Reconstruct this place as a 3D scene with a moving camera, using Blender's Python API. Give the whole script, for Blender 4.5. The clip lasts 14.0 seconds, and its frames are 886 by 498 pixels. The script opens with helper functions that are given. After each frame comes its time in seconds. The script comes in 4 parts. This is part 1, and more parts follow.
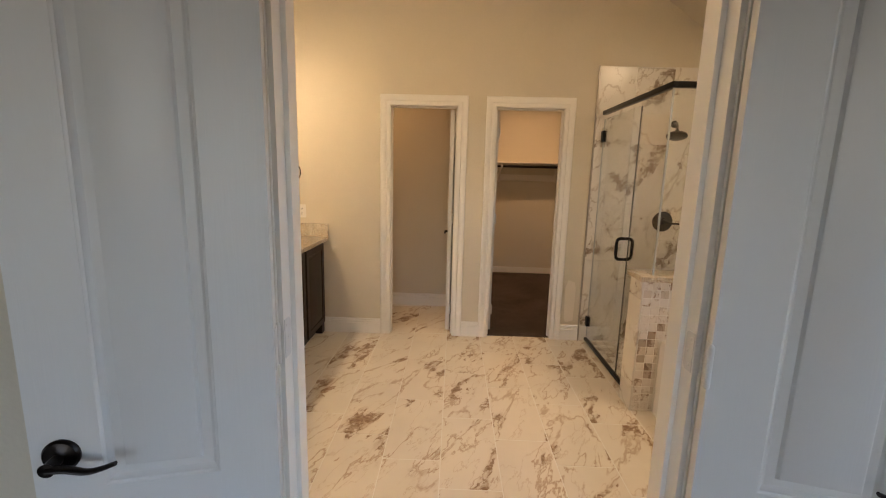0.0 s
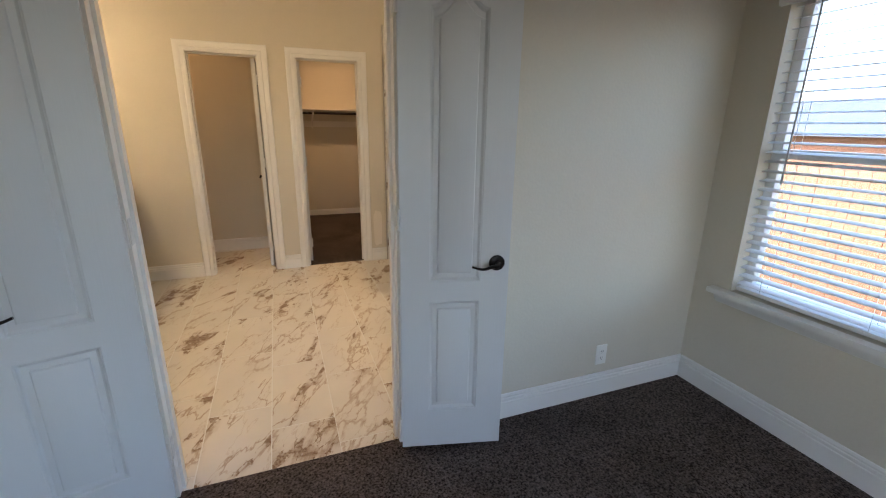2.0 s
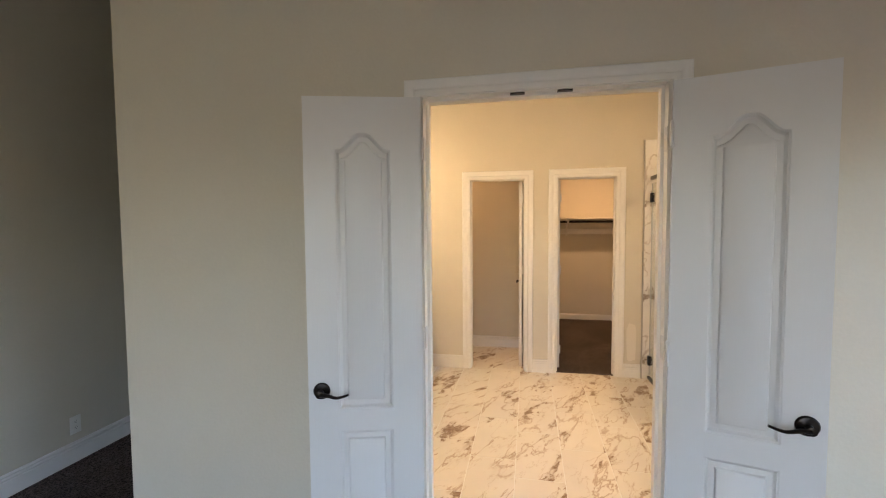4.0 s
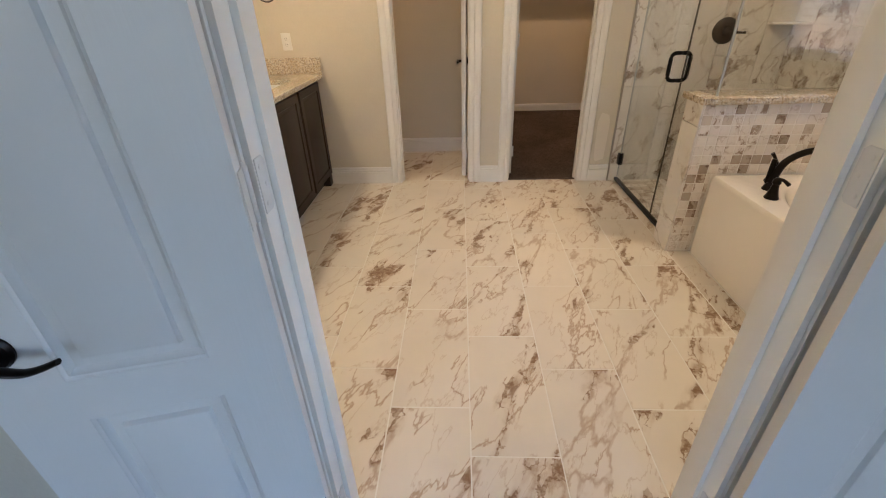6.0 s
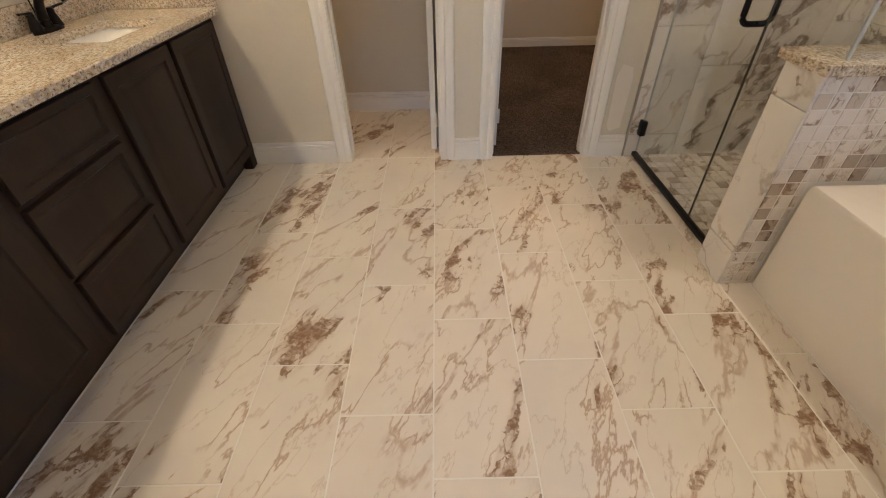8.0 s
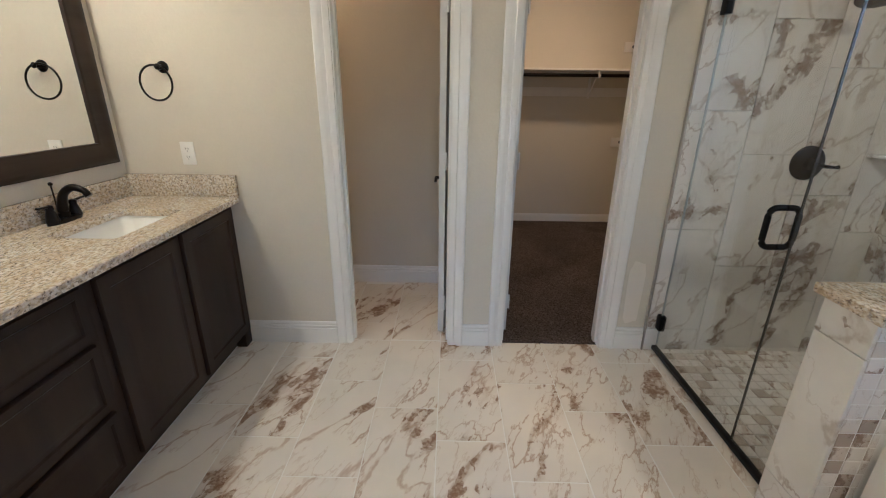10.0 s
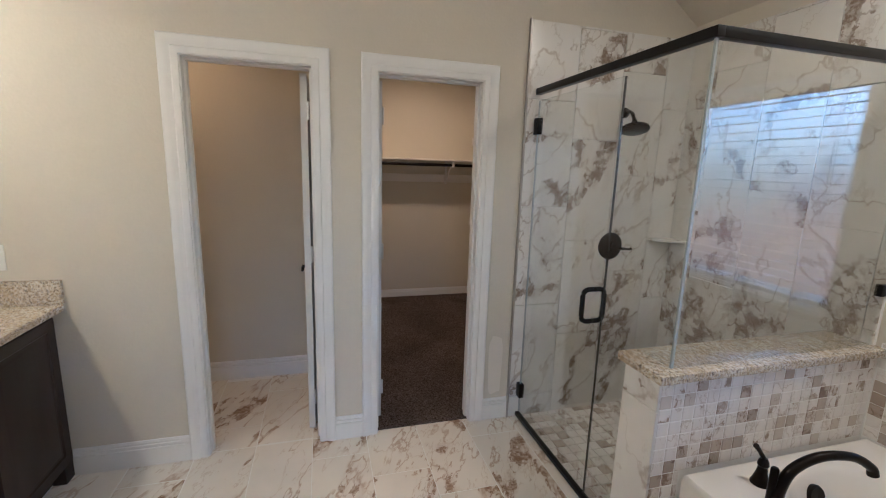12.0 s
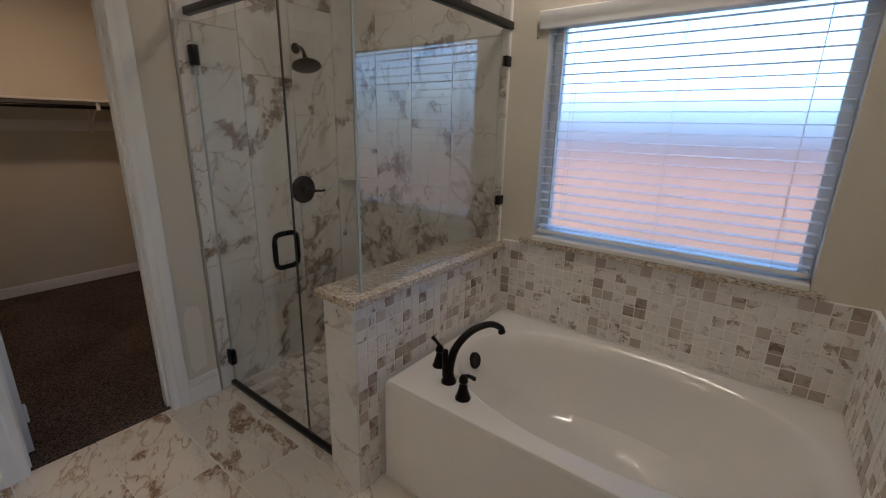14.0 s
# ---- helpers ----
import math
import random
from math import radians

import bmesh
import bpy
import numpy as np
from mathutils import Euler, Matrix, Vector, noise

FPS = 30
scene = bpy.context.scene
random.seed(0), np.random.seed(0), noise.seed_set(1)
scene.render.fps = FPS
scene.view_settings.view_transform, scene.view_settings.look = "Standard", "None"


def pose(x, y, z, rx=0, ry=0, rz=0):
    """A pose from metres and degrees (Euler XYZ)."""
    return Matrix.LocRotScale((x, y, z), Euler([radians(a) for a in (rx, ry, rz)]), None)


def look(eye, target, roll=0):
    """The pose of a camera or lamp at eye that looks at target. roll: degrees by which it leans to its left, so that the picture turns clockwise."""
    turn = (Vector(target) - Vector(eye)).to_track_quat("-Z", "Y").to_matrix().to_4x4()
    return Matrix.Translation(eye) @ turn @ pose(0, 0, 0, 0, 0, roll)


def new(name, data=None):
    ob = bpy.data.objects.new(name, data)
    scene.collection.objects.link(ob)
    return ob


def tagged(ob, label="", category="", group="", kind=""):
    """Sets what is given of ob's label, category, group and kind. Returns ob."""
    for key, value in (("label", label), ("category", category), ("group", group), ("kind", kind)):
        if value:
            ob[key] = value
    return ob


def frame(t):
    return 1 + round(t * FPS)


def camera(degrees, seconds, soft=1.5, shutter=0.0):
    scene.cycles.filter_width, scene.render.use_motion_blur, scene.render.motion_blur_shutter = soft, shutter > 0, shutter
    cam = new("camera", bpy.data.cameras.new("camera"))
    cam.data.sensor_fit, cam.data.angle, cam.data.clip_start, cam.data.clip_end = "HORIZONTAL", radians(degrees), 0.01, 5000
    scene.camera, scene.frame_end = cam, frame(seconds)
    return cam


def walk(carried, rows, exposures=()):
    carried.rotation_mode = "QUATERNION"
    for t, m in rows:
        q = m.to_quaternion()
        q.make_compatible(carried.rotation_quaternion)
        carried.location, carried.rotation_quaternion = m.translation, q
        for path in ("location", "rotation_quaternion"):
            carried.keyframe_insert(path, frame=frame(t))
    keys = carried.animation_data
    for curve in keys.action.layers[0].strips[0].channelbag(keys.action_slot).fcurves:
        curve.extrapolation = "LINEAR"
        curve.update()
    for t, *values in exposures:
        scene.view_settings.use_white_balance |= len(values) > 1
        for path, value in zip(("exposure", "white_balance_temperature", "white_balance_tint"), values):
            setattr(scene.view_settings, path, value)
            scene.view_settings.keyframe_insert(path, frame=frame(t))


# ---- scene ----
cam = camera(92.0, 14.0, soft=1.1)
PATH = [
    (0, (0.243, 0.144, 1.463), (0.198, 2.114, 1.12), 1.5),
    (0.5, (0.311, -0.115, 1.503), (0.434, 1.862, 1.225), 0.7),
    (1, (0.332, -0.338, 1.547), (0.86, 1.58, 1.347), 0.8),
    (1.5, (0.303, -0.518, 1.515), (1.027, 1.326, 1.242), 0.7),
    (2, (0.352, -0.605, 1.443), (1.039, 1.19, 0.89), 0.8),
    (2.5, (0.373, -0.665, 1.487), (0.792, 1.246, 1.07), -0.6),
    (2.6, (0.365, -0.672, 1.501), (0.701, 1.272, 1.169), -1.1),
    (2.7, (0.35, -0.678, 1.516), (0.605, 1.29, 1.263), -1.1),
    (3, (0.333, -0.697, 1.549), (0.343, 1.298, 1.403), -1.2),
    (3.5, (0.302, -0.698, 1.585), (0.037, 1.284, 1.536), -0.8),
    (4, (0.284, -0.646, 1.548), (-0.104, 1.313, 1.441), -0.4),
    (4.2, (0.266, -0.58, 1.508), (-0.132, 1.358, 1.216), -0.3),
    (6.3, (0.182, 0.593, 1.302), (0.138, 2.303, 0.266), -1.5),
    (6.5, (0.19, 0.691, 1.284), (0.165, 2.382, 0.216), -1.3),
    (7, (0.238, 0.984, 1.276), (0.241, 2.652, 0.172), -1.7),
    (7.2, (0.239, 1.076, 1.276), (0.244, 2.717, 0.133), -2.0),
    (9.3, (0.293, 1.68, 1.267), (0.301, 3.208, -0.024), 0.8),
    (9.5, (0.256, 1.671, 1.274), (0.268, 3.34, 0.172), 1.0),
    (10, (0.249, 1.683, 1.422), (0.225, 3.561, 0.736), 0.7),
    (10.5, (0.215, 1.661, 1.517), (0.209, 3.613, 1.08), 1.0),
    (11, (0.226, 1.618, 1.544), (0.297, 3.591, 1.225), 1.1),
    (11.5, (0.245, 1.601, 1.559), (0.489, 3.558, 1.227), 1.2),
    (12, (0.29, 1.597, 1.561), (0.831, 3.486, 1.192), 1.8),
    (12.2, (0.299, 1.603, 1.557), (0.973, 3.448, 1.184), 2.1),
    (12.5, (0.331, 1.594, 1.559), (1.168, 3.372, 1.187), 2.3),
    (13, (0.352, 1.591, 1.551), (1.421, 3.247, 1.212), 2.7),
    (13.5, (0.368, 1.588, 1.534), (1.613, 3.118, 1.203), 2.1),
    (14, (0.436, 1.568, 1.51), (1.973, 2.723, 0.959), 1.3),
]
LIGHTING = [
    (0.0, 3.34, 6800, 17),
    (0.5, 3.37, 6650, 17),
    (1.0, 3.52, 6500, 13),
    (1.5, 3.42, 6400, 13),
    (2.5, 3.27, 6450, 14),
    (3.0, 3.62, 6800, 17),
    (4.2, 3.94, 6850, 16),
    (6.3, 3.44, 5850, 13),
    (7.2, 3.44, 6050, 15),
    (9.5, 3.32, 4670, 7),
    (11.0, 3.37, 4770, 12),
    (12.0, 3.32, 4580, 11),
    (12.5, 3.32, 4630, 10),
    (13.0, 2.72, 4680, 12),
    (13.5, 2.42, 4730, 12),
    (14.0, 2.37, 4830, 12),
]
walk(cam, [(t, look(eye, target, roll)) for t, eye, target, roll in PATH], LIGHTING)
SKY, SUN, BACK = 0.15, 0.5, 0.9
VANITY, SHADE, CAN, CLOSET, TOILET_FILL, BATH_FILL = 0.62, 0.8, 1.45, 1.3, 0.36, 0.25
SLAT1, SLAT2 = 11.0, 3.0

# ---- world and daylight ----
world = bpy.data.worlds.new("world")
scene.world = world
world.use_nodes = True
wn = world.node_tree
sky = wn.nodes.new("ShaderNodeTexSky")
sky.sky_type = "NISHITA"
sky.sun_disc = False
sky.sun_elevation, sky.sun_rotation = radians(42), radians(277)
sky.air_density, sky.dust_density, sky.ozone_density = 1.0, 3.0, 1.2
wn.nodes["Background"].inputs["Strength"].default_value = SKY
wn.links.new(sky.outputs[0], wn.nodes["Background"].inputs["Color"])
sun = new("sun", bpy.data.lights.new("sun", "SUN"))
sun.data.energy, sun.data.angle, sun.data.color = SUN, radians(2), (1.0, 0.95, 0.88)
sun.matrix_basis = look((-8, 1, 7.25), (0, 0, 0))


def lamp(name, kind, place, watts, color, size, target=None):
    lt = bpy.data.lights.new(name, kind)
    lt.energy, lt.color = watts, color
    if kind == "AREA":
        lt.shape, lt.size = "DISK", size
    else:
        lt.shadow_soft_size = size
    ob = new(name, lt)
    ob.matrix_basis = look(place, target) if target else Matrix.Translation(place)
    return ob


# ---- materials ----
def mat(name, color=(0.8, 0.8, 0.8), rough=0.5, metal=0.0, bump=0.0, scale=40.0, vary=0.0, detail=4.0, spec=0.5, big=0.0):
    """A Principled material with a fine grain (bump, tone) and a broad, weak variation of tone."""
    m = bpy.data.materials.new(name)
    m.use_nodes = True
    t = m.node_tree
    b = t.nodes["Principled BSDF"]
    b.inputs["Base Color"].default_value = (*color, 1)
    b.inputs["Roughness"].default_value = rough
    b.inputs["Metallic"].default_value = metal
    b.inputs["Specular IOR Level"].default_value = spec
    co = t.nodes.new("ShaderNodeTexCoord")
    n = t.nodes.new("ShaderNodeTexNoise")
    n.inputs["Scale"].default_value, n.inputs["Detail"].default_value = scale, detail
    t.links.new(co.outputs["Object"], n.inputs["Vector"])
    if vary or big:
        n2 = t.nodes.new("ShaderNodeTexNoise")
        n2.inputs["Scale"].default_value, n2.inputs["Detail"].default_value = 1.7, 5
        t.links.new(co.outputs["Object"], n2.inputs["Vector"])
        a = t.nodes.new("ShaderNodeMapRange")
        a.inputs[1].default_value, a.inputs[2].default_value, a.inputs[3].default_value, a.inputs[4].default_value = 0.25, 0.75, 1 - vary, 1 + vary
        t.links.new(n.outputs[0], a.inputs[0])
        c = t.nodes.new("ShaderNodeMapRange")
        c.inputs[1].default_value, c.inputs[2].default_value, c.inputs[3].default_value, c.inputs[4].default_value = 0.3, 0.7, 1 - big, 1 + big
        t.links.new(n2.outputs[0], c.inputs[0])
        p = t.nodes.new("ShaderNodeMath")
        p.operation = "MULTIPLY"
        t.links.new(a.outputs[0], p.inputs[0])
        t.links.new(c.outputs[0], p.inputs[1])
        v = t.nodes.new("ShaderNodeVectorMath")
        v.operation = "SCALE"
        v.inputs[0].default_value = color
        t.links.new(p.outputs[0], v.inputs["Scale"])
        t.links.new(v.outputs[0], b.inputs["Base Color"])
    if bump:
        bp = t.nodes.new("ShaderNodeBump")
        bp.inputs["Strength"].default_value, bp.inputs["Distance"].default_value = bump, 0.004
        t.links.new(n.outputs[0], bp.inputs["Height"])
        t.links.new(bp.outputs[0], b.inputs["Normal"])
    return m


def ramp(t, src, stops):
    r = t.nodes.new("ShaderNodeValToRGB")
    e = r.color_ramp.elements
    while len(e) < len(stops):
        e.new(0.5)
    for el, (p, c) in zip(e, stops):
        el.position, el.color = p, (*c, 1) if len(c) == 3 else c
    t.links.new(src, r.inputs[0])
    return r.outputs[0]


def mixc(t, fac, a, b):
    x = t.nodes.new("ShaderNodeMix")
    x.data_type = "RGBA"
    for s, i in ((fac, 0), (a, 6), (b, 7)):
        if isinstance(s, (tuple, float)):
            x.inputs[i].default_value = (*s, 1) if isinstance(s, tuple) else s
        else:
            t.links.new(s, x.inputs[i])
    return x.outputs[2]


def mathn(t, op, a, b=None):
    x = t.nodes.new("ShaderNodeMath")
    x.operation = op
    for s, i in ((a, 0), (b, 1)):
        if s is None:
            continue
        if isinstance(s, (int, float)):
            x.inputs[i].default_value = s
        else:
            t.links.new(s, x.inputs[i])
    return x.outputs[0]


def marble(name, base, tan, brown, grey, rough, scale=1.0, amount=1.0, piece=0.0, turn=(0.0, 0.0, -0.45), stretch=(0.55, 1.75, 0.8)):
    """Glazed tile with a printed marble vein; each tile takes another cut of the pattern."""
    m = bpy.data.materials.new(name)
    m.use_nodes = True
    t = m.node_tree
    b = t.nodes["Principled BSDF"]
    co, oi = t.nodes.new("ShaderNodeTexCoord"), t.nodes.new("ShaderNodeObjectInfo")
    off = t.nodes.new("ShaderNodeVectorMath")
    off.operation = "MULTIPLY_ADD"
    t.links.new(oi.outputs["Random"], off.inputs[0])
    off.inputs[1].default_value = (61.0, 47.0, 83.0)
    t.links.new(co.outputs["Object"], off.inputs[2])
    mp = t.nodes.new("ShaderNodeMapping")
    mp.vector_type = "TEXTURE"
    mp.inputs["Rotation"].default_value = turn
    mp.inputs["Scale"].default_value = tuple(v / scale for v in stretch)
    t.links.new(off.outputs[0], mp.inputs["Vector"])

    def nz(src, sc, det, rgh, dist=0.0):
        n = t.nodes.new("ShaderNodeTexNoise")
        n.inputs["Scale"].default_value, n.inputs["Detail"].default_value = sc, det
        n.inputs["Roughness"].default_value, n.inputs["Distortion"].default_value = rgh, dist
        t.links.new(src, n.inputs["Vector"])
        return n.outputs["Fac"]

    def span(src, lo, hi, a=0.0, b=1.0):
        r = t.nodes.new("ShaderNodeMapRange")
        r.interpolation_type = "SMOOTHSTEP"
        r.inputs[1].default_value, r.inputs[2].default_value, r.inputs[3].default_value, r.inputs[4].default_value = lo, hi, a, b
        t.links.new(src, r.inputs[0])
        return r.outputs[0]

    def ridge(src, at, w):
        return span(mathn(t, "ABSOLUTE", mathn(t, "SUBTRACT", src, at)), 0.0, w, 1.0, 0.0)

    flow, plain = mp.outputs[0], off.outputs[0]
    # broken stone: warped cells whose seams are brown
    warp = t.nodes.new("ShaderNodeVectorMath")
    warp.operation = "MULTIPLY_ADD"
    wn_ = t.nodes.new("ShaderNodeTexNoise")
    wn_.inputs["Scale"].default_value, wn_.inputs["Detail"].default_value = 9.0 * scale, 4
    t.links.new(plain, wn_.inputs["Vector"])
    t.links.new(wn_.outputs["Color"], warp.inputs[0])
    warp.inputs[1].default_value = (0.13 / scale,) * 3
    t.links.new(flow, warp.inputs[2])
    vo = t.nodes.new("ShaderNodeTexVoronoi")
    vo.feature = "DISTANCE_TO_EDGE"
    vo.inputs["Scale"].default_value = 11.0
    t.links.new(warp.outputs[0], vo.inputs["Vector"])
    n1, n3, n4 = nz(flow, 1.35, 6, 0.52, 0.25), nz(plain, 12 * scale, 6, 0.62, 0.3), nz(plain, 60, 4, 0.6)
    gate = span(nz(plain, 3.1, 2, 0.5), 0.40, 0.52)
    thin = mathn(t, "MULTIPLY", mathn(t, "MULTIPLY", ridge(nz(flow, 1.9, 8, 0.56, 0.1), 0.5, 0.011), 0.72), gate)
    faint = mathn(t, "MULTIPLY", ridge(nz(flow, 2.9, 8, 0.58, 0.15), 0.48, 0.009), 0.32)
    spine = mathn(t, "MULTIPLY", ridge(n1, 0.5, 0.014), 0.6)
    # a net of brown seams, thick along some veins and gone elsewhere
    soft = mathn(t, "MULTIPLY", ridge(n1, 0.5, 0.052), span(nz(plain, 2.2, 2, 0.5, 0.2), 0.455, 0.565))
    zone = mathn(t, "MULTIPLY", soft, span(n3, 0.28, 0.52, 0.25, 1.0))
    girth = mathn(t, "ADD", mathn(t, "MULTIPLY", mathn(t, "MULTIPLY", zone, span(n3, 0.42, 0.62)), 0.24), mathn(t, "MULTIPLY", zone, 0.05))
    web = mathn(t, "MULTIPLY", span(mathn(t, "SUBTRACT", vo.outputs["Distance"], girth), -0.016, 0.010, 1.0, 0.0), span(zone, 0.12, 0.4))
    core = mathn(t, "MULTIPLY", span(zone, 0.55, 0.85), mathn(t, "MULTIPLY", span(n3, 0.545, 0.575), 0.75))
    thin = mathn(t, "MAXIMUM", thin, mathn(t, "MULTIPLY", spine, span(n3, 0.36, 0.5, 0.35, 1.0)))
    band = mathn(t, "MULTIPLY", mathn(t, "MULTIPLY", ridge(n1, 0.5, 0.038), span(nz(plain, 2.2, 2, 0.5, 0.2), 0.455, 0.565)), span(n3, 0.36, 0.56, 0.3, 1.0))
    cloud = ramp(t, nz(plain, 3.0, 4, 0.55), [(0.35, tuple(0.93 * c for c in base)), (0.62, base)])
    col = mixc(t, mathn(t, "MULTIPLY", zone, 0.3), cloud, grey)
    col = mixc(t, faint, col, tan)
    col = mixc(t, thin, col, tan)
    col = mixc(t, mathn(t, "MULTIPLY", band, 0.38 * amount), col, mixc(t, span(n3, 0.42, 0.6), grey, brown))
    col = mixc(t, mathn(t, "MULTIPLY", web, 0.9 * amount), col, mixc(t, span(n4, 0.4, 0.6), grey, brown))
    col = mixc(t, mathn(t, "MULTIPLY", core, 0.85 * amount), col, brown)
    if piece:
        tone = ramp(t, mathn(t, "FRACT", mathn(t, "MULTIPLY", oi.outputs["Random"], 17.31)),
                    [(0.0, (1, 1, 1)), (1 - piece, (0.97, 0.96, 0.95)), (1 - piece * 0.85, (0.80, 0.75, 0.70)), (1 - piece * 0.5, (0.60, 0.53, 0.47)), (1.0, (0.44, 0.37, 0.31))])
        x = t.nodes.new("ShaderNodeMix")
        x.data_type, x.blend_type = "RGBA", "MULTIPLY"
        x.inputs[0].default_value = 1.0
        t.links.new(col, x.inputs[6])
        t.links.new(tone, x.inputs[7])
        col = x.outputs[2]
    t.links.new(col, b.inputs["Base Color"])
    b.inputs["Roughness"].default_value = rough
    bp = t.nodes.new("ShaderNodeBump")
    bp.inputs["Strength"].default_value, bp.inputs["Distance"].default_value = 0.06, 0.002
    t.links.new(n4, bp.inputs["Height"])
    t.links.new(bp.outputs[0], b.inputs["Normal"])
    return m


def granite(name):
    m = bpy.data.materials.new(name)
    m.use_nodes = True
    t = m.node_tree
    b = t.nodes["Principled BSDF"]
    co = t.nodes.new("ShaderNodeTexCoord")
    mp = t.nodes.new("ShaderNodeMapping")
    mp.inputs["Rotation"].default_value = (0.3, 0.2, 0.7)
    mp.inputs["Scale"].default_value = (1.0, 0.55, 0.9)
    t.links.new(co.outputs["Object"], mp.inputs["Vector"])

    def nz(sc, det, rgh):
        n = t.nodes.new("ShaderNodeTexNoise")
        n.inputs["Scale"].default_value, n.inputs["Detail"].default_value, n.inputs["Roughness"].default_value = sc, det, rgh
        t.links.new(mp.outputs[0], n.inputs["Vector"])
        return n.outputs[0]
    ground = ramp(t, nz(105, 5, 0.62), [(0.36, (0.36, 0.29, 0.20)), (0.46, (0.56, 0.475, 0.35)), (0.54, (0.70, 0.645, 0.55)), (0.66, (0.78, 0.755, 0.70))])
    dark = ramp(t, nz(150, 4, 0.65), [(0.565, (0, 0, 0)), (0.62, (1, 1, 1))])
    grey = ramp(t, nz(85, 4, 0.62), [(0.55, (0, 0, 0)), (0.63, (1, 1, 1))])
    warm = ramp(t, nz(9, 3, 0.5), [(0.38, (0, 0, 0)), (0.62, (1, 1, 1))])
    col = mixc(t, mathn(t, "MULTIPLY", warm, 0.4), ground, (0.50, 0.37, 0.22))
    col = mixc(t, mathn(t, "MULTIPLY", grey, 0.7), col, (0.34, 0.31, 0.29))
    col = mixc(t, mathn(t, "MULTIPLY", dark, 0.85), col, (0.10, 0.075, 0.06))
    t.links.new(col, b.inputs["Base Color"])
    b.inputs["Roughness"].default_value = 0.08
    return m


def wood(name, dark, light, rough, sc=(30, 3, 3), spec=0.3):
    m = bpy.data.materials.new(name)
    m.use_nodes = True
    t = m.node_tree
    b = t.nodes["Principled BSDF"]
    co = t.nodes.new("ShaderNodeTexCoord")
    mp = t.nodes.new("ShaderNodeMapping")
    mp.inputs["Scale"].default_value = sc
    t.links.new(co.outputs["Object"], mp.inputs["Vector"])
    n = t.nodes.new("ShaderNodeTexNoise")
    n.inputs["Scale"].default_value, n.inputs["Detail"].default_value, n.inputs["Distortion"].default_value = 3.0, 8, 0.6
    t.links.new(mp.outputs[0], n.inputs["Vector"])
    t.links.new(ramp(t, n.outputs[0], [(0.32, dark), (0.68, light)]), b.inputs["Base Color"])
    b.inputs["Roughness"].default_value = rough
    b.inputs["Specular IOR Level"].default_value = spec
    bp = t.nodes.new("ShaderNodeBump")
    bp.inputs["Strength"].default_value, bp.inputs["Distance"].default_value = 0.12, 0.002
    t.links.new(n.outputs[0], bp.inputs["Height"])
    t.links.new(bp.outputs[0], b.inputs["Normal"])
    return m


def clear_glass(name, tint, ior=1.45, rough=0.0):
    """Sheet glass: lets light straight through and mirrors by Fresnel."""
    m = bpy.data.materials.new(name)
    m.use_nodes = True
    t = m.node_tree
    t.nodes.remove(t.nodes["Principled BSDF"])
    tr, gl, fr, mx = (t.nodes.new("ShaderNode" + k) for k in ("BsdfTransparent", "BsdfGlossy", "LayerWeight", "MixShader"))
    tr.inputs[0].default_value = (*tint, 1)
    gl.inputs["Roughness"].default_value = rough
    fr.inputs["Blend"].default_value = 0.5
    r0 = ((ior - 1) / (ior + 1)) ** 2
    t.links.new(mathn(t, "ADD", mathn(t, "MULTIPLY", mathn(t, "POWER", fr.outputs["Facing"], 5.0), 1 - r0), r0), mx.inputs[0])
    t.links.new(tr.outputs[0], mx.inputs[1])
    t.links.new(gl.outputs[0], mx.inputs[2])
    t.links.new(mx.outputs[0], t.nodes["Material Output"].inputs[0])
    return m


def frosted_glass(name):
    m = bpy.data.materials.new(name)
    m.use_nodes = True
    b = m.node_tree.nodes["Principled BSDF"]
    b.inputs["Base Color"].default_value = (0.75, 0.78, 0.78, 1)
    b.inputs["Transmission Weight"].default_value = 1.0
    b.inputs["Roughness"].default_value = 0.48
    b.inputs["IOR"].default_value = 1.12
    return m


def glow(name, color, strength):
    m = bpy.data.materials.new(name)
    m.use_nodes = True
    b = m.node_tree.nodes["Principled BSDF"]
    b.inputs["Base Color"].default_value = (0.9, 0.88, 0.82, 1)
    b.inputs["Emission Color"].default_value = (*color, 1)
    b.inputs["Emission Strength"].default_value = strength
    return m


